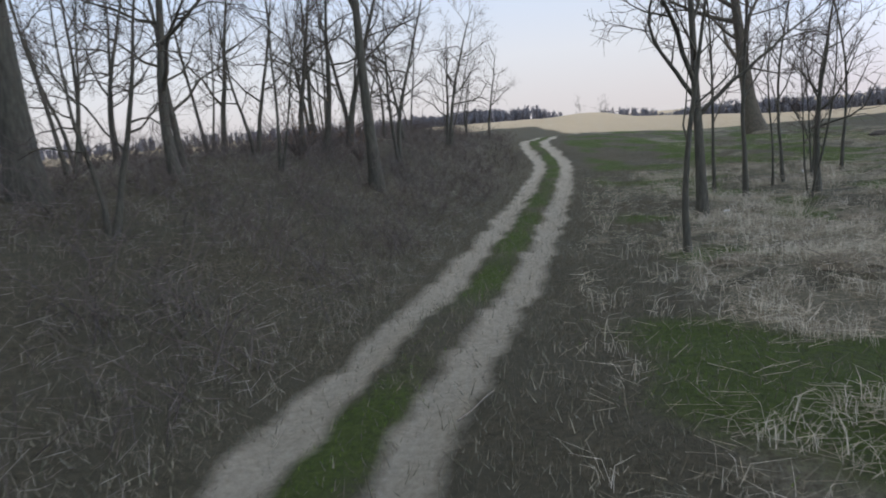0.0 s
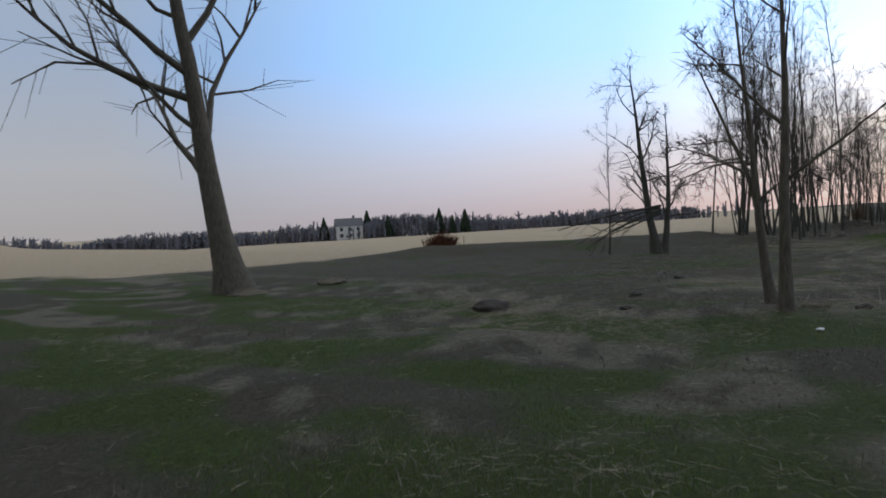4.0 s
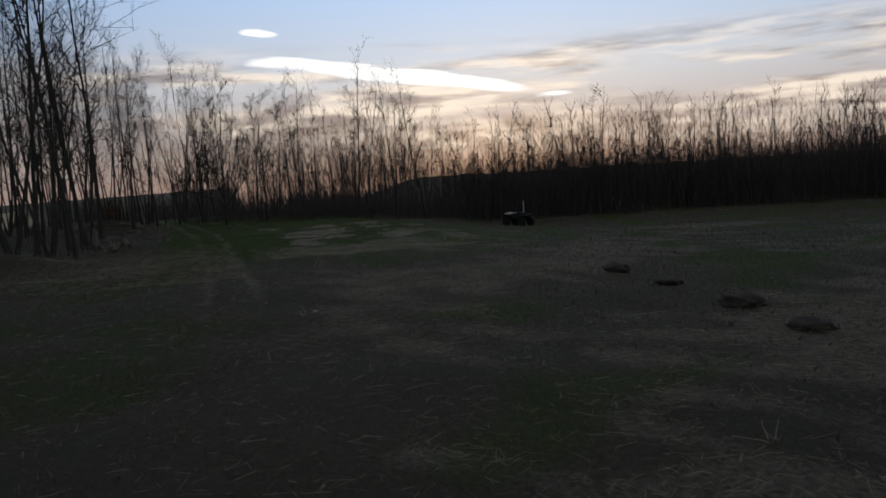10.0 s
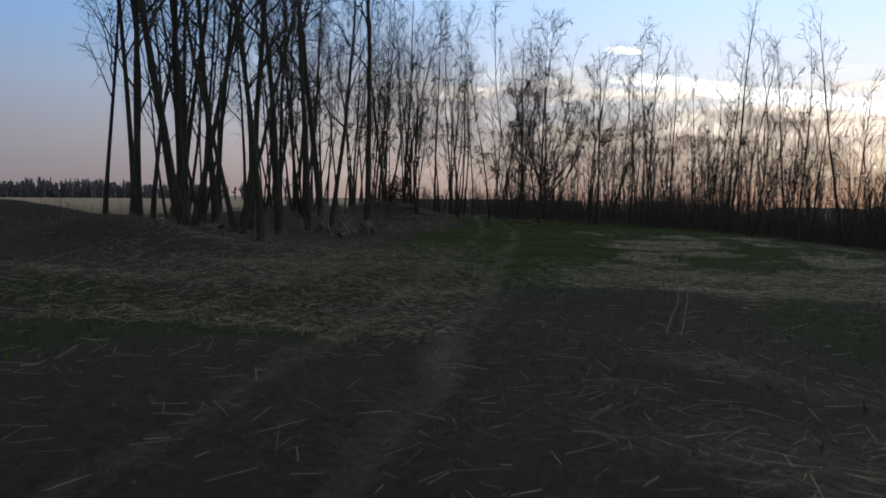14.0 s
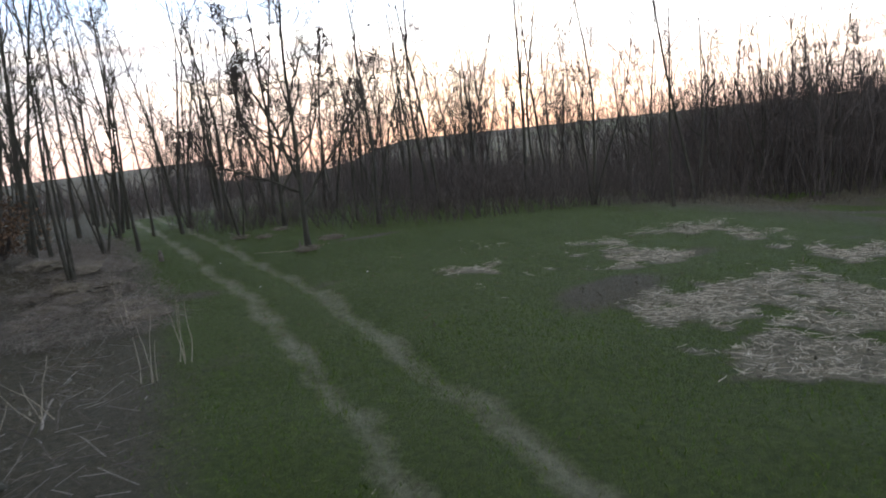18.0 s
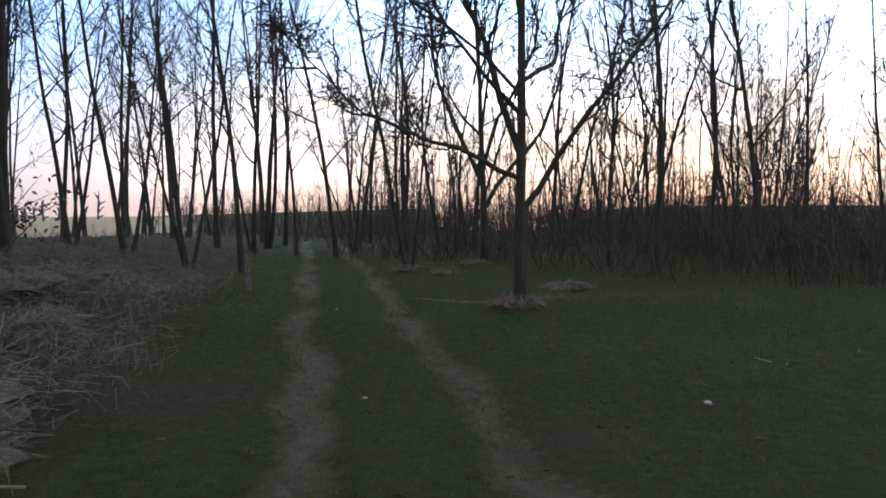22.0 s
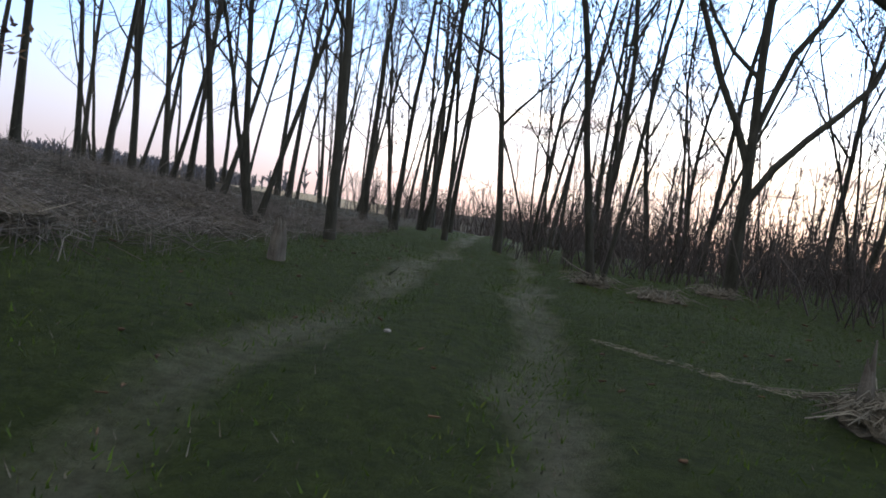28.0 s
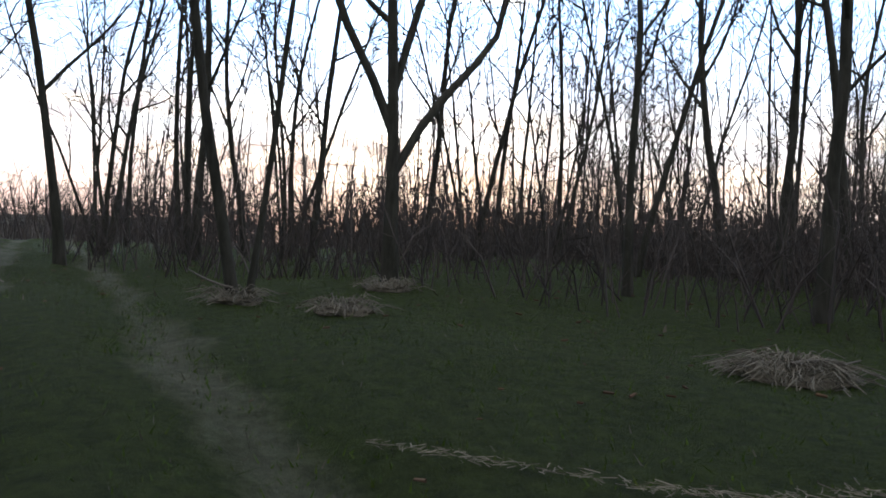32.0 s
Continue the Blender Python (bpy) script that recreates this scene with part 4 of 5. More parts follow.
turf("young_sward", *sown(160000, (-4, 0, 18, 36), lambda x, y: c_green(x, y) * near_walk(x, y, 8), 146), 0.03, 0.10, 0.005, GREENGRASS, 146, "short young sward beside the lane")


# coarser tufts farther off over the meadow
turf("meadow_tufts", *sown(190000, (14, -12, 97, 50), lambda x, y: (1 - near_walk(x, y, 6)) * (1 - 0.97 * smooth(c_green(x, y), 0.0, 0.3)) * (1 - 0.9 * c_rut(x, y)) * (1 - at_grid(COVER[3], x, y)), 147), 0.05, 0.14, 0.015, DULL, 147, "coarse dead tufts over the far meadow")
# right of the first stretch: tufts of long dead grass, beaten down
RIGHT = lambda x, y: (beside(LA, x, y)[1] < -1.5) * (0.12 + 0.88 * c_straw(x, y)) * (1 - 0.75 * smooth(c_green(x, y), 0.2, 0.6)) * (0.15 + 1.1 * smooth(bumpy(x, y, 1.3, 71), -0.3, 0.5))
standing("dead_grass", *sown(7500, (1, 1, 15, 30), RIGHT, 41, 7), 0.12, 0.38, 0.0026, PALESTRAW, 41, "long dead grass in tufts, beaten down", 0.9)
lying("dead_grass", *sown(80000, (1, 1, 16, 32), RIGHT, 42), 0.10, 0.42, 0.0026, STRAW, 42, "pale dead stalks lying in the grass", 0.2)
# on the bank
lying("bank_stalks", *sown(20000, (-13, -2, 3, 48), lambda x, y: (beside(LA, x, y)[1] > 1.2) * 0.8, 43), 0.1, 0.45, 0.003, STICKS, 43, "dry stalks lying over the bank", 0.3, "brush", 0.04)
standing("bank_grass", *sown(1600, (-13, -2, 3, 48), lambda x, y: (beside(LA, x, y)[1] > 1.3) * 0.9, 44, 6), 0.12, 0.4, 0.003, DEADGRASS, 44, "dead grass on the bank", 0.7)
# the meadow
lying("mown_straw", *sown(300000, (10, 24, 62, 52), lambda x, y: near_walk(x, y, 8) * (0.08 + 0.95 * c_straw(x, y) ** 1.5) * (0.25 + 0.75 * smooth(x, 20, 25)), 46), 0.05, 0.28, 0.0019, STRAW, 46, "mown straw lying over the meadow", 0.12, "straw", 0.03)
# along the lane into the woods
lying("straw_mats", *sown(80000, (56, 32, 84, 46), lambda x, y: c_straw(x, y) * (1 - c_green(x, y)), 50), 0.05, 0.2, 0.003, PALESTRAW, 50, "pale mats of flattened straw in the grass", 0.05, "straw", 0.02)
lying("lane_straw", *sown(26000, (53, 38, 70, 49), lambda x, y: near_walk(x, y, 4) * (beside(LB, x, y)[1] > -0.5) * smooth(-x, -68, -58), 51), 0.06, 0.25, 0.0028, STRAW, 51, "loose straw beside the lane", 0.2)
standing("straw_tufts", *sown(1200, (53, 38, 66, 49), lambda x, y: near_walk(x, y, 4) * (beside(LB, x, y)[1] > 0), 52, 7), 0.06, 0.2, 0.002, DEADGRASS, 52, "upright pale straw tufts", 0.5)
# brush and sticks left of the lane
LEFT = lambda x, y: smooth(beside(LB, x, y)[1], 1.5, 2.4) * (1 - smooth(beside(LB, x, y)[1], 5.0, 7.5))
lying("brush_heap", *sown(26000, (74, 44, 90, 53), LEFT, 53), 0.06, 0.32, 0.0026, STICKS, 53, "grey sticks and dead stalks heaped beside the lane", 0.35, "brush", 0.05)
standing("brush_heap", *sown(1500, (74, 44, 92, 53), LEFT, 54, 9), 0.08, 0.34, 0.003, STICKS, 54, "grey dead weeds beside the lane", 0.9)
lying("brush_heap", *sown(2200, (62, 43, 75, 50), lambda x, y: LEFT(x, y) * smooth(beside(LB, x, y)[1], 2.2, 3.2), 55), 0.1, 0.45, 0.0035, STICKS, 55, "dead stalks under the wood's edge", 0.35, "brush", 0.05)
leafx, leafy = sown(2500, (72, 36, 98, 56), lambda x, y: 0.5 * near_walk(x, y, 8) + 0.15, 56)
lying("leaf_litter", leafx, leafy, 0.02, 0.05, 0.007, LEAF, 56, "brown leaf litter", 0.1, "leaves", 0.008)


# ---- single things on the ground ----
def lump(name, x, y, sx, sy, sz, mat, label, category, seed, rough=0.25, sink=0.3, turn=0.0, rounds=3):
    rg = random.Random(seed)
    bm = bmesh.new()
    bmesh.ops.create_icosphere(bm, subdivisions=rounds, radius=1.0)
    off = Vector((rg.uniform(0, 50), rg.uniform(0, 50), rg.uniform(0, 50)))
    for v in bm.verts:
        k = 1 + rough * noise.fractal(v.co * 1.7 + off, 1.0, 2.0, 4)
        v.co = Vector((v.co.x * sx * k, v.co.y * sy * k, v.co.z * sz * k))
    me = bpy.data.meshes.new(name)
    bm.to_mesh(me)
    bm.free()
    me.polygons.foreach_set("use_smooth", [True] * len(me.polygons))
    me.materials.append(mat)
    ob = new(name, me)
    ob.matrix_world = pose(x, y, float(ground_z(x, y)) + sz * (1 - sink) - sz * 0.25, 0, 0, turn)
    return tagged(ob, label, category)


SOIL = plain("dark_soil", (0.035, 0.03, 0.027), (0.08, 0.07, 0.06), 9.0, 0.95, 0.9)
lump("soil_heap", 25.8, 43.0, 0.7, 0.45, 0.22, SOIL, "dark heap of soil with straw on the meadow", "soil heap", 1, 0.4)
for k, (x, y, s) in enumerate(((30.4, 40.8, 0.25), (36.2, 42.4, 0.25), (48.2, 32.7, 0.4), (43.0, 33.0, 0.45), (45.7, 32.8, 0.35), (40.9, 33.4, 0.35), (27.1, 39.0, 0.25), (28.5, 33.3, 0.25))):
    lump("molehill", x, y, s, s * 0.7, s * 0.3, SOIL, "low dark molehill in the meadow", "molehill", 10 + k, 0.45)
for k, (x, y) in enumerate(((25.4, 33.2), (13.2, 26.6), (7.3, 18.6))):
    lump("litter", x, y, 0.11, 0.07, 0.04, LITTER, "crumpled white scrap lying in the grass", "litter", 30 + k, 0.6, 0.2, 40 * k, 2)
for k, (x, y, s) in enumerate(((46.7, 40.15, 0.07), (77.4, 44.2, 0.02), (81.5, 45.0, 0.02), (77.1, 42.0, 0.03), (74.7, 44.3, 0.018))):
    lump("stone", x, y, s, s * 0.75, s * 0.5, STONE, "small pale stone lying beside the lane", "stone", 50 + k, 0.3, 0.2, 70 * k, 2)


def grass_clump(x, y, r, n, seed, label, sticks=0, cover_mat=None):
    """A mound of dead grass with stalks hanging over it."""
    rg = np.random.RandomState(seed)
    root = new("grass_clump")
    root.matrix_world = pose(x, y, float(ground_z(x, y)))
    tagged(root, label, "grass clump")
    a, q = rg.uniform(0, 6.28, n), np.sqrt(rg.rand(n)) * r
    z = 0.32 * r * (1 - (q / r) ** 2)
    p0 = np.stack([q * np.cos(a), q * np.sin(a), z], -1)
    d = np.stack([np.cos(a) + rg.normal(0, 0.5, n), np.sin(a) + rg.normal(0, 0.5, n), rg.normal(0.1, 0.25, n)], -1)
    L = rg.uniform(0.05, 0.16, n)[:, None]
    p1 = p0 + d * L * 0.5 + np.array([0, 0, 0.04])
    p2 = p1 + (d * np.array([1, 1, 0]) - np.array([0, 0, 0.5])) * L * 0.5
    p2[:, 2] = np.maximum(p2[:, 2], 0.0)
    part("grass_cover", stalks("grass_cover", np.stack([p0, p1, p2], 1), np.full((n, 3), 0.003), cover_mat or DEADGRASS, seed), root)
    bm = bmesh.new()
    bmesh.ops.create_icosphere(bm, subdivisions=3, radius=1.0)
    for v in bm.verts:
        k = 1 + 0.3 * noise.fractal(v.co * 2 + Vector((seed, 0, 0)), 1.0, 2.0, 3)
        v.co = Vector((v.co.x * r * k, v.co.y * r * k, v.co.z * r * 0.30 * k))
    me = bpy.data.meshes.new("mound")
    bm.to_mesh(me)
    bm.free()
    me.materials.append(DEADMAT)
    part("mound", me, root)
    for k in range(sticks):
        V, Fc = [], []
        rr = random.Random(seed + k)
        s0 = Vector((rr.uniform(-r, r) * 0.6, rr.uniform(-r, r) * 0.6, 0.1))
        tube(V, Fc, limb_path(rr, s0, Vector((rr.gauss(0, 1), rr.gauss(0, 1), rr.uniform(0.0, 0.25))), rr.uniform(0.25, 0.6), 4, 0.15, 0), [0.012, 0.011, 0.009, 0.007, 0.004], 5)
        part("stick", mesh_of("stick", V, Fc, DEADWOOD), root, "pale bare stick")


DEADMAT = plain("matted_dead_grass", (0.10, 0.088, 0.068), (0.20, 0.175, 0.135), 14.0, 0.95, 0.9)
grass_clump(83.2, 41.9, 0.26, 420, 1, "low mound of pale dead grass with bare sticks", 1)
grass_clump(81.28, 42.82, 0.24, 320, 2, "clump of dead grass at a tree's foot", 0)
for k, (x, y, r) in enumerate(((86.2, 44.4, 0.2), (85.4, 43.7, 0.2), (86.6, 43.1, 0.2), (12.0, 19.0, 0.6), (9.5, 16.4, 0.5), (5.0, 12.2, 0.4), (6.2, 11.0, 0.5), (28.2, 34.3, 0.35), (3.4, 15.8, 0.25), (24.5, 55.5, 0.8), (29, 56, 0.7))):
    grass_clump(x, y, r, int(700 * r), 60 + k, "low clump of matted dead grass", 1 if k % 3 == 0 else 0)
# lumpy heaps of grey dead weeds left of the lane
rw = random.Random(8)
for k in range(20):
    x = rw.uniform(75.5, 86.5)
    y = float(np.interp(x, LB[:, 0], LB[:, 1])) + rw.uniform(2.2, 4.6)
    grass_clump(x, y, rw.uniform(0.25, 0.55), 420, 300 + k, "lumpy heap of grey dead weeds beside the lane", rw.choice((0, 1, 2)), STICKS)
# the long pale band of straw across the grass
t_ = rs.rand(420)
bxp = np.interp(t_, [0, 0.35, 0.7, 1], [82.67, 82.06, 81.75, 81.72]) + rs.normal(0, 1, 420) * (0.009 + 0.07 * t_ ** 3) + 0.04 * np.sin(9 * t_)
byp = np.interp(t_, [0, 0.35, 0.7, 1], [44.10, 43.50, 42.93, 42.13]) + rs.normal(0, 1, 420) * (0.009 + 0.04 * t_ ** 3)
lying("straw_windrow", bxp, byp, 0.02, 0.06, 0.0014, STRAW, 90, "thin pale band of straw across the grass", 0.04, "straw", 0.012)


def dry_weed(x, y, h, n, seed, label, spread=0.25):
    """A few pale upright stalks from one root, each a part."""
    rr = random.Random(seed)
    root = new("dry_weed")
    root.matrix_world = pose(x, y, float(ground_z(x, y)))
    tagged(root, label, "weed", "dry weeds")
    for k in range(n):
        V, Fc = [], []
        L = h * rr.uniform(0.5, 1.0)
        tube(V, Fc, limb_path(rr, Vector((rr.gauss(0, 0.06), rr.gauss(0, 0.06), -0.03)), Vector((rr.gauss(0, spread), rr.gauss(0, spread), 1)), L, 5, 0.10, -0.05), [0.007, 0.006, 0.005, 0.004, 0.003, 0.002], 4)
        part("stalk", mesh_of("stalk", V, Fc, PALESTALK), root)


PALESTALK = plain("bleached_stalk", (0.42, 0.37, 0.29), (0.55, 0.49, 0.40), 20.0)
for k, (x, y, h, n, sp) in enumerate(((71.3, 45.8, 1.1, 4, 0.1), (72.0, 45.4, 1.2, 4, 0.1), (3.9, 17.3, 0.7, 6, 0.2), (7.1, 16.6, 0.6, 9, 0.5), (8.4, 16.9, 0.8, 9, 0.5), (8.7, 17.6, 0.7, 8, 0.6), (28.1, 34.6, 0.5, 9, 0.5), (30.2, 33.5, 0.9, 2, 0.05), (25.9, 39.0, 0.35, 12, 0.7),
                                      (26.6, 38.4, 0.3, 8, 0.6), (35.7, 36.1, 0.35, 8, 0.6), (37.4, 36.8, 0.3, 6, 0.5), (46.5, 40.4, 0.3, 5, 0.6), (67.4, 47.1, 1.2, 4, 0.5), (68.3, 47.3, 1.3, 5, 0.45), (66.8, 47.4, 1.0, 5, 0.5), (69.4, 47.1, 1.0, 4, 0.3), (70.4, 46.7, 0.8, 4, 0.4), (26.7, 39.4, 0.3, 9, 0.9), (48.8, 38.6, 0.3, 5, 0.5), (54.4, 39.4, 1.0, 2, 0.3), (5.6, 12.6, 0.4, 10, 0.6), (6.6, 10.6, 0.45, 10, 0.6), (4.6, 9.0, 0.4, 10, 0.6), (75.2, 46.5, 0.5, 8, 0.6), (77.7, 47.0, 0.5, 8, 0.6), (81.1, 47.2, 0.45, 7, 0.5))):
    dry_weed(x, y, h, n, 700 + k, "pale dry weed stalks standing in the grass", sp)


def stump(x, y, h, r, seed, label):
    V, Fc = [], []
    rr = random.Random(seed)
    root = new("tree_stump")
    root.matrix_world = pose(x, y, float(ground_z(x, y)))
    tagged(root, label, "stump")
    for k in range(7):
        a = k * 0.9
        tube(V, Fc, [Vector((r * 0.5 * math.cos(a), r * 0.5 * math.sin(a), -0.1)), Vector((r * 0.45 * math.cos(a), r * 0.45 * math.sin(a), h * 0.5)), Vector((r * 0.42 * math.cos(a), r * 0.42 * math.sin(a), h * rr.uniform(0.7, 1.15)))], [r * 0.75, r * 0.55, r * 0.12], 7)
    part("splintered_wood", mesh_of("splintered_wood", V, Fc, DEADWOOD), root)
    if r < 0.1:
        return
    V, Fc = [], []
    for k in range(5):
        a = k * 1.26 + 0.4
        tube(V, Fc, [Vector((r * 0.5 * math.cos(a), r * 0.5 * math.sin(a), 0.22)), Vector((r * 1.4 * math.cos(a), r * 1.4 * math.sin(a), 0.04)), Vector((r * 2.2 * math.cos(a), r * 2.2 * math.sin(a), -0.08))], [r * 0.4, r * 0.3, r * 0.12], 6)
    part("root_flare", mesh_of("root_flare", V, Fc, BARK), root)


stump(83.2, 46.55, 0.30, 0.065, 1, "pale splintered stump between two trees")
stump(67.6, 48.0, 0.85, 0.15, 2, "pale splintered stump at the wood's edge")
stump(68.4, 46.9, 0.45, 0.17, 3, "broken pale stump at the wood's edge")
stump(81.25, 42.98, 0.30, 0.03, 4, "short pale post-like stump in the grass")


def log(x, y, L, r, turn, seed, label):
    V, Fc = [], []
    rr = random.Random(seed)
    tube(V, Fc, limb_path(rr, Vector((-L / 2, 0, r * 0.7)), Vector((1, 0, 0)), L, 7, 0.06, 0.0), [r * (1 - 0.5 * i / 7) for i in range(8)], 7)
    ob = new("fallen_branch", mesh_of("fallen_branch", V, Fc, DEADWOOD))
    ob.matrix_world = pose(x, y, float(ground_z(x, y)), 0, 0, turn)
    tagged(ob, label, "branch", "fallen branches")


for k, (x, y, L, r, a) in enumerate(((67.2, 47.2, 1.8, 0.05, 10), (64.2, 46.9, 1.3, 0.03, 60), (76.9, 46.5, 1.1, 0.02, 30), (78.6, 46.6, 0.9, 0.016, 140), (75.8, 46.1, 1.2, 0.02, 80), (80.9, 47.0, 1.0, 0.018, 15),
                                     (46.4, 39.9, 0.5, 0.012, 120), (47.5, 41.0, 0.6, 0.01, 20), (45.8, 40.9, 0.7, 0.011, 75), (0.2, 6.8, 0.7, 0.012, 55), (-2.8, 9.8, 0.8, 0.014, 10), (8.4, 16.2, 1.2, 0.02, 30), (9.8, 15.6, 1.0, 0.018, 170), (6.8, 13.6, 0.9, 0.015, 15), (56.3, 42.2, 0.5, 0.008, 30))):
    log(x, y, L, r, a, 200 + k, "pale bare branch lying on the ground")


log(70.7, 46.75, 1.4, 0.022, 4, 261, "pale forked branch lying at the wood's edge")
log(66.8, 52.1, 6.4, 0.11, 48, 260, "long pale fallen trunk lying at the wood's edge")


# leafy bush on the mound: dry brown leaves
def leafy_bush(x, y, h, n, seed, label):
    rg = np.random.RandomState(seed)
    root = new("bush")
    root.matrix_world = pose(x, y, float(ground_z(x, y)))
    tagged(root, label, "bush")
    m = 26
    p0 = np.zeros((m, 3))
    d = unit(np.stack([rg.normal(0, 0.5, m), rg.normal(0, 0.5, m), np.ones(m)], -1))
    p1 = p0 + d * h * 0.5
    p2 = p1 + unit(d + rg.normal(0, 0.3, (m, 3))) * h * 0.55
    for q in range(m):
        part("stem", stalks("stem", np.stack([p0, p1, p2], 1)[q:q + 1], np.array([[0.014, 0.01, 0.004]]), TWIG, seed), root)
    k = rg.randint(0, m, n)
    s = rg.uniform(0.3, 1.0, n)[:, None]
    c = np.where(s < 0.5, p1[k] * s / 0.5, p1[k] + (p2[k] - p1[k]) * (s - 0.5) / 0.5) + rg.normal(0, 0.14, (n, 3))
    u = unit(rg.normal(0, 1, (n, 3)))
    w = unit(np.cross(u, rg.normal(0, 1, (n, 3))))
    q = np.stack([c - u * 0.05, c + w * 0.022, c + u * 0.05, c - w * 0.022], 1)
    part("foliage", mesh_of("foliage", q.reshape(-1, 3), [tuple(range(4 * i, 4 * i + 4)) for i in range(n)], LEAF, False), root)


leafy_bush(79.9, 49.4, 1.3, 700, 1, "dark bush keeping its withered leaves on the mound")
leafy_bush(82.6, 50.1, 1.5, 700, 2, "dark bush keeping its withered leaves on the mound")
leafy_bush(-4.4, 24.5, 2.6, 260, 3, "tall sparse bush with withered leaves on the bank")
leafy_bush(-2.8, 28.0, 2.8, 260, 4, "tall sparse bush with withered leaves on the bank")
brush("rust_brush", 49.7 + rs.normal(0, 0.5, 500), 70.3 + rs.normal(0, 0.45, 500), 0.7, 1.5, RUSTY, 71, 5, 0.03, 0.5, "rust-brown round bush at the field's edge")


# ---- far across the meadow: a parked quad bike ----
def quad_bike(x, y, turn):
    root = new("quad_bike")
    root.matrix_world = pose(x, y, float(ground_z(x, y)), 0, 0, turn)
    tagged(root, "dark quad bike parked at the thicket's edge", "quad bike")
    for sx in (-0.62, 0.62):
        for sy in (-0.42, 0.42):
            bm = bmesh.new()
            bmesh.ops.create_cone(bm, cap_ends=True, segments=20, radius1=0.28, radius2=0.28, depth=0.22)
            bmesh.ops.bevel(bm, geom=[e for e in bm.edges], offset=0.04, segments=2, affect="EDGES")
            bmesh.ops.rotate(bm, verts=bm.verts, matrix=Matrix.Rotation(radians(90), 3, "X"))
            me = bpy.data.meshes.new("wheel")
            bm.to_mesh(me)
            bm.free()
            me.materials.append(BLACK)
            o = part("wheel", me, root)
            o.location = (sx, sy, 0.27)
    for nm, c, s, mat in (("body", (0, 0, 0.52), (0.75, 0.24, 0.16), BLACK), ("seat", (-0.22, 0, 0.76), (0.38, 0.15, 0.08), BLACK), ("front_rack", (0.62, 0, 0.80), (0.24, 0.34, 0.03), WALLPAINT), ("mudguard", (0.62, 0, 0.66), (0.34, 0.46, 0.05), BLACK), ("mudguard", (-0.62, 0, 0.66), (0.34, 0.46, 0.05), BLACK), ("handlebar", (0.30, 0, 1.0), (0.03, 0.36, 0.03), BLACK), ("steering_column", (0.36, 0, 0.85), (0.04, 0.04, 0.18), BLACK)):
        bm = bmesh.new()
        bmesh.ops.create_cube(bm, size=2.0)
        bmesh.ops.scale(bm, verts=bm.verts, vec=s)
        bmesh.ops.bevel(bm, geom=list(bm.edges), offset=min(s) * 0.6, segments=3, affect="EDGES")
        me = bpy.data.meshes.new(nm)
        bm.to_mesh(me)
        bm.free()
        me.materials.append(mat)
        part(nm, me, root).location = c


quad_bike(75.6, 25.1, 30)
V, Fc = [], []
tube(V, Fc, [Vector((0, 0, -0.2)), Vector((0, 0, 0.8)), Vector((0, 0, 1.5))], [0.03, 0.03, 0.025], 8)
post = new("marker_post", mesh_of("marker_post", V, Fc, LITTER))
post.matrix_world = pose(77.0, 24.2, float(ground_z(77.0, 24.2)))
tagged(post, "white marker post at the thicket's edge", "post")

# ---- beyond the field: house, conifers and far woods ----
def house(x, y, turn):
    z = float(ground_z(x, y))
    root = new("house")
    root.matrix_world = pose(x, y, z, 0, 0, turn)
    tagged(root, "small white farmhouse far across the field", "house")

    def box(nm, c, s, mat, parent=root):
        bm = bmesh.new()
        bmesh.ops.create_cube(bm, size=1.0)
        bmesh.ops.scale(bm, verts=bm.verts, vec=s)
        me = bpy.data.meshes.new(nm)
        bm.to_mesh(me)
        bm.free()
        me.materials.append(mat)
        o = part(nm, me, parent)
        o.location = c
        return o

    box("wall", (0, 0, 2.6), (10.0, 7.5, 5.4), WALLPAINT)
    me = mesh_of("roof", [(-5.4, -4.2, 5.2), (5.4, -4.2, 5.2), (5.4, 4.2, 5.2), (-5.4, 4.2, 5.2), (-5.4, 0, 8.2), (5.4, 0, 8.2)], [(0, 1, 5, 4), (2, 3, 4, 5), (0, 4, 3), (1, 2, 5), (0, 3, 2, 1)], ROOFING, False)
    part("roof", me, root)
    box("chimney", (2.0, 0.4, 8.4), (0.8, 0.8, 1.6), ROOFING)
    for sx in (-3.2, 0, 3.2):
        for sz in (1.6, 4.0):
            box("window", (sx, -3.78, sz), (1.1, 0.08, 1.3), BLACK)


house(182, 262, -30)


def conifer(x, y, h, seed):
    rr = random.Random(seed)
    root = new("conifer")
    root.matrix_world = pose(x, y, float(ground_z(x, y)))
    tagged(root, "dark conifer beside the far farmhouse", "tree", "far conifers")
    V, Fc = [], []
    tube(V, Fc, [Vector((0, 0, -0.3)), Vector((0, 0, h * 0.5)), Vector((0, 0, h * 0.96))], [0.25, 0.18, 0.03], 6)
    part("trunk", mesh_of("trunk", V, Fc, BARK), root)
    V, Fc = [], []
    for k in range(170):
        s = (k + rr.random()) / 170
        a = k * 2.4
        L = h * 0.27 * (1 - s) ** 0.8 * rr.uniform(0.7, 1.2) + 0.25
        p = Vector((0, 0, h * (0.08 + 0.9 * s)))
        e = p + Vector((math.cos(a) * L, math.sin(a) * L, -0.25 * L))
        m = p.lerp(e, 0.55) + Vector((0, 0, 0.08 * L))
        tube(V, Fc, [p, m, e], [0.30, 0.42, 0.06], 4)
    part("crown", mesh_of("crown", V, Fc, CONIFER), root)


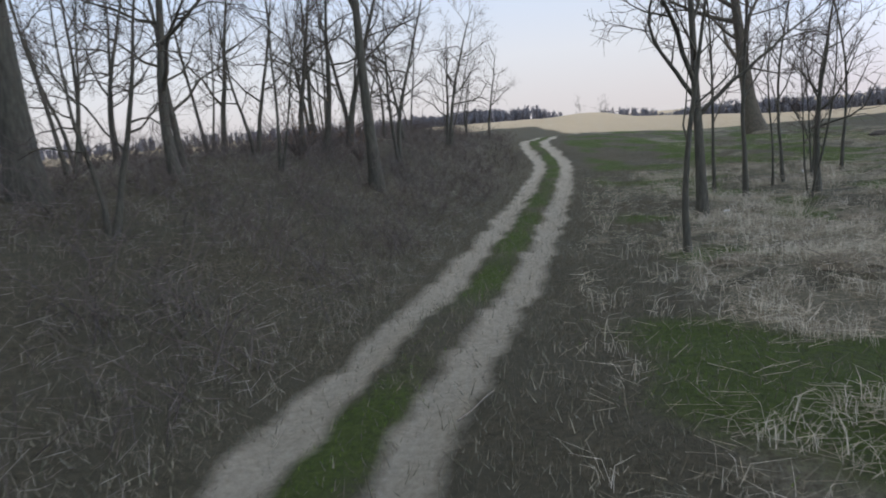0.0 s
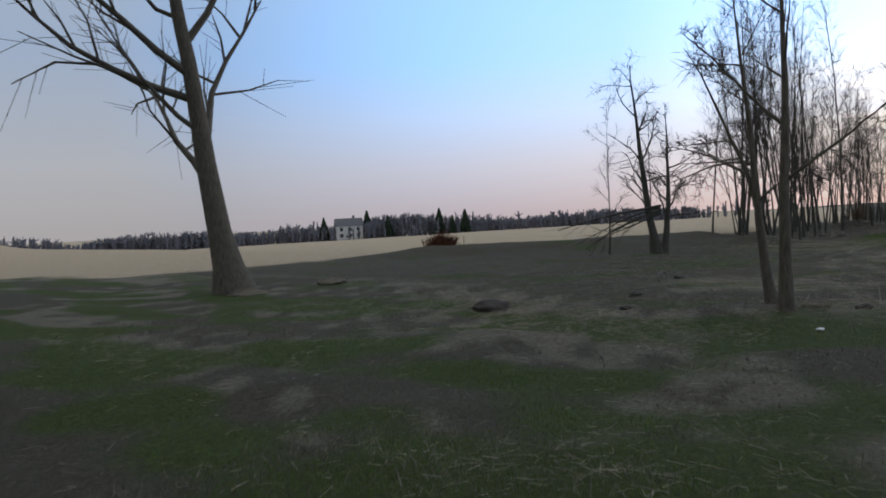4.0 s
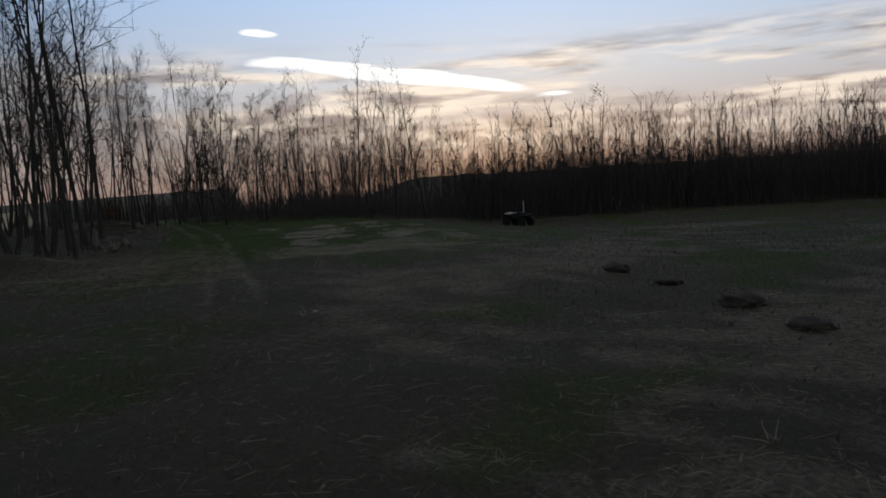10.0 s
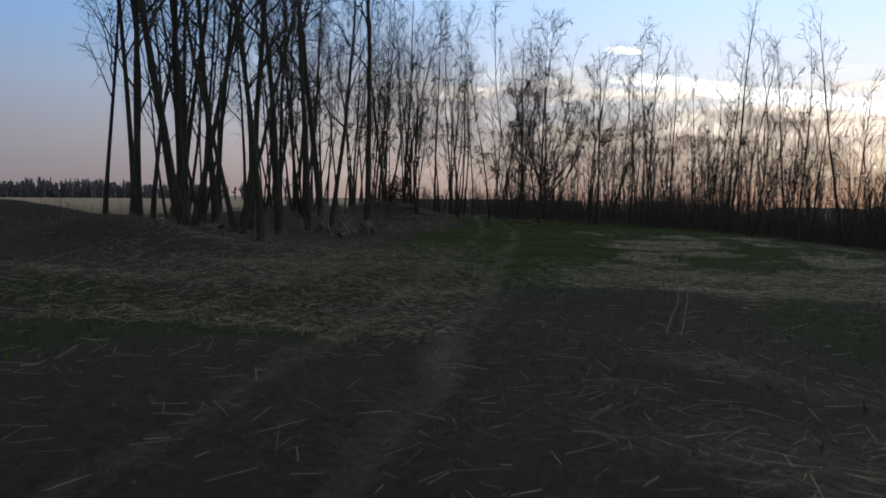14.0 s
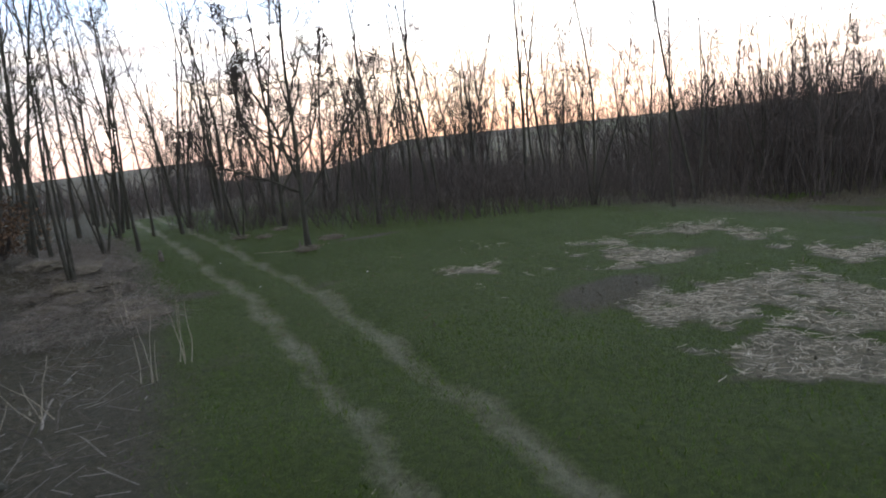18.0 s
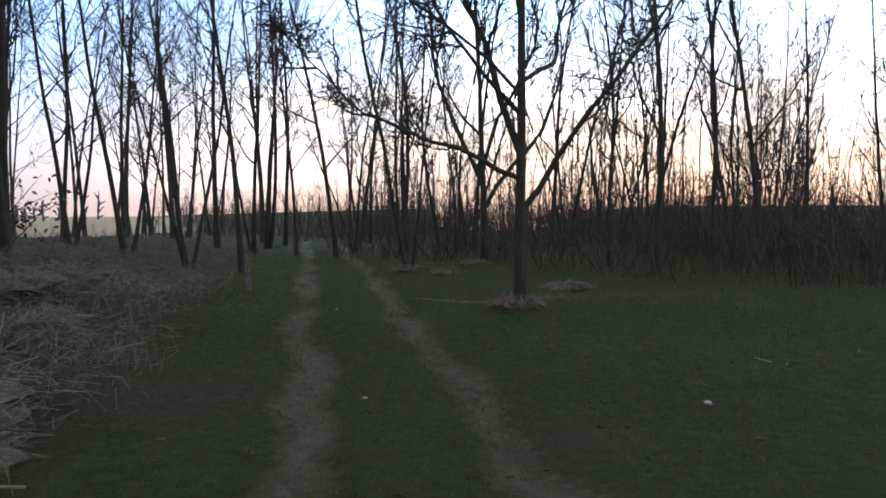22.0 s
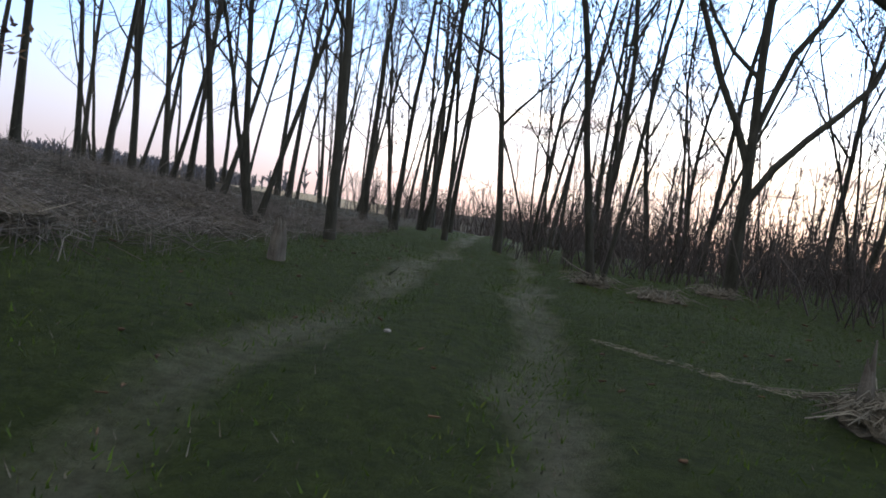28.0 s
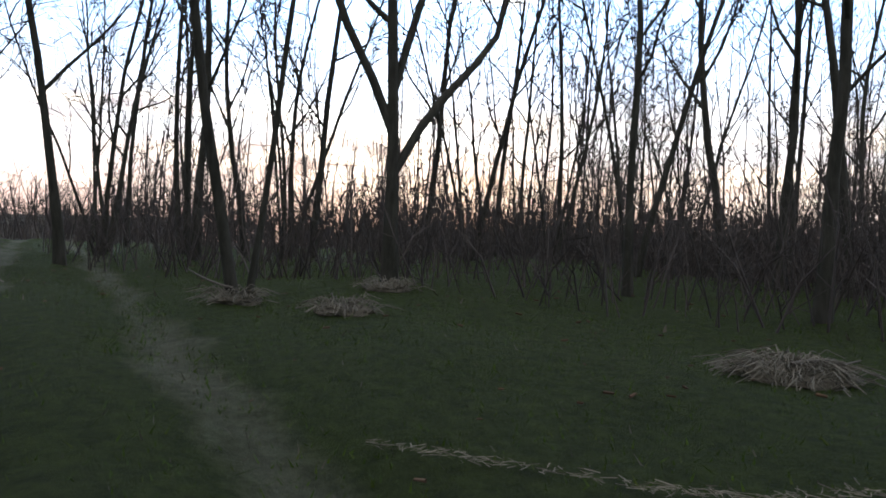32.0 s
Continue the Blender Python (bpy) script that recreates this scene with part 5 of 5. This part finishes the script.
for k, (x, y, h) in enumerate(((188, 258, 11), (176, 270, 9), (192, 250, 8), (206, 236, 10), (212, 228, 9), (209, 232, 7), (185, 262, 8))):
    conifer(x, y, h, k)
fl = np.array([(-20, 420), (40, 380), (120, 330), (175, 280), (230, 235), (290, 200), (330, 140), (420, 90)], float)
n = 3400
s_ = rs.rand(n) * (len(fl) - 1)
i_ = s_.astype(int)
f_ = fl[i_] + (fl[np.minimum(i_ + 1, len(fl) - 1)] - fl[i_]) * (s_ - i_)[:, None] + rs.normal(0, 9, (n, 2))
hh = 2.6 + 3.2 * np.abs(bumpy(f_[:, 0], f_[:, 1], 60, 77)) + rs.rand(n) * 2.5


def far_brush(name, x, y, z, h, mat, seed, twigs, r):
    rg = np.random.RandomState(seed)
    m = len(x)
    p0 = np.stack([x, y, z - 0.3], -1)
    d = unit(np.stack([rg.normal(0, 0.08, m), rg.normal(0, 0.08, m), np.ones(m)], -1))
    P, R = [np.stack([p0, p0 + d * h[:, None] * 0.6, p0 + d * h[:, None]], 1)], [np.tile([r, r, r * 0.4], (m, 1))]
    T, TR = [], []
    for _ in range(twigs):
        q0 = p0 + d * (h * rg.uniform(0.1, 0.8, m))[:, None]
        q1 = q0 + unit(d + rg.normal(0, 0.6, (m, 3))) * (h * 0.28)[:, None]
        T.append(np.stack([q0, q1], 1))
        TR.append(np.tile([r * 1.1, r * 0.45], (m, 1)))
    return stuff(name, two_kinds(name, np.concatenate(P), np.concatenate(R), np.concatenate(T), np.concatenate(TR), mat, seed), "leafless woods in haze-paled colours along the far side of the field", "woods")


f_ok = f_[:, 0] < 300
f_, hh = f_[f_ok], hh[f_ok]
far_brush("far_woods", f_[:, 0], f_[:, 1], ground_z(f_[:, 0], f_[:, 1], False), hh, FARWOOD_HAZED, 81, 7, 0.32)
th = rs.uniform(0.45 * math.pi, 1.5 * math.pi, 1500)
rr_ = rs.uniform(430, 640, 1500)
fx, fy = 40 + rr_ * np.cos(th), 30 + rr_ * np.sin(th)
far_brush("horizon_woods", fx, fy, ground_z(fx, fy, False), 4 + rs.rand(1500) * 5, FARWOOD_HAZED, 82, 6, 0.8)
for k, (x, y, s) in enumerate(((58.8, 300, 0.9), (66, 292, 1.1))):
    add(SPREAD, k, x, y, "round bare tree far along the lane", "", s)
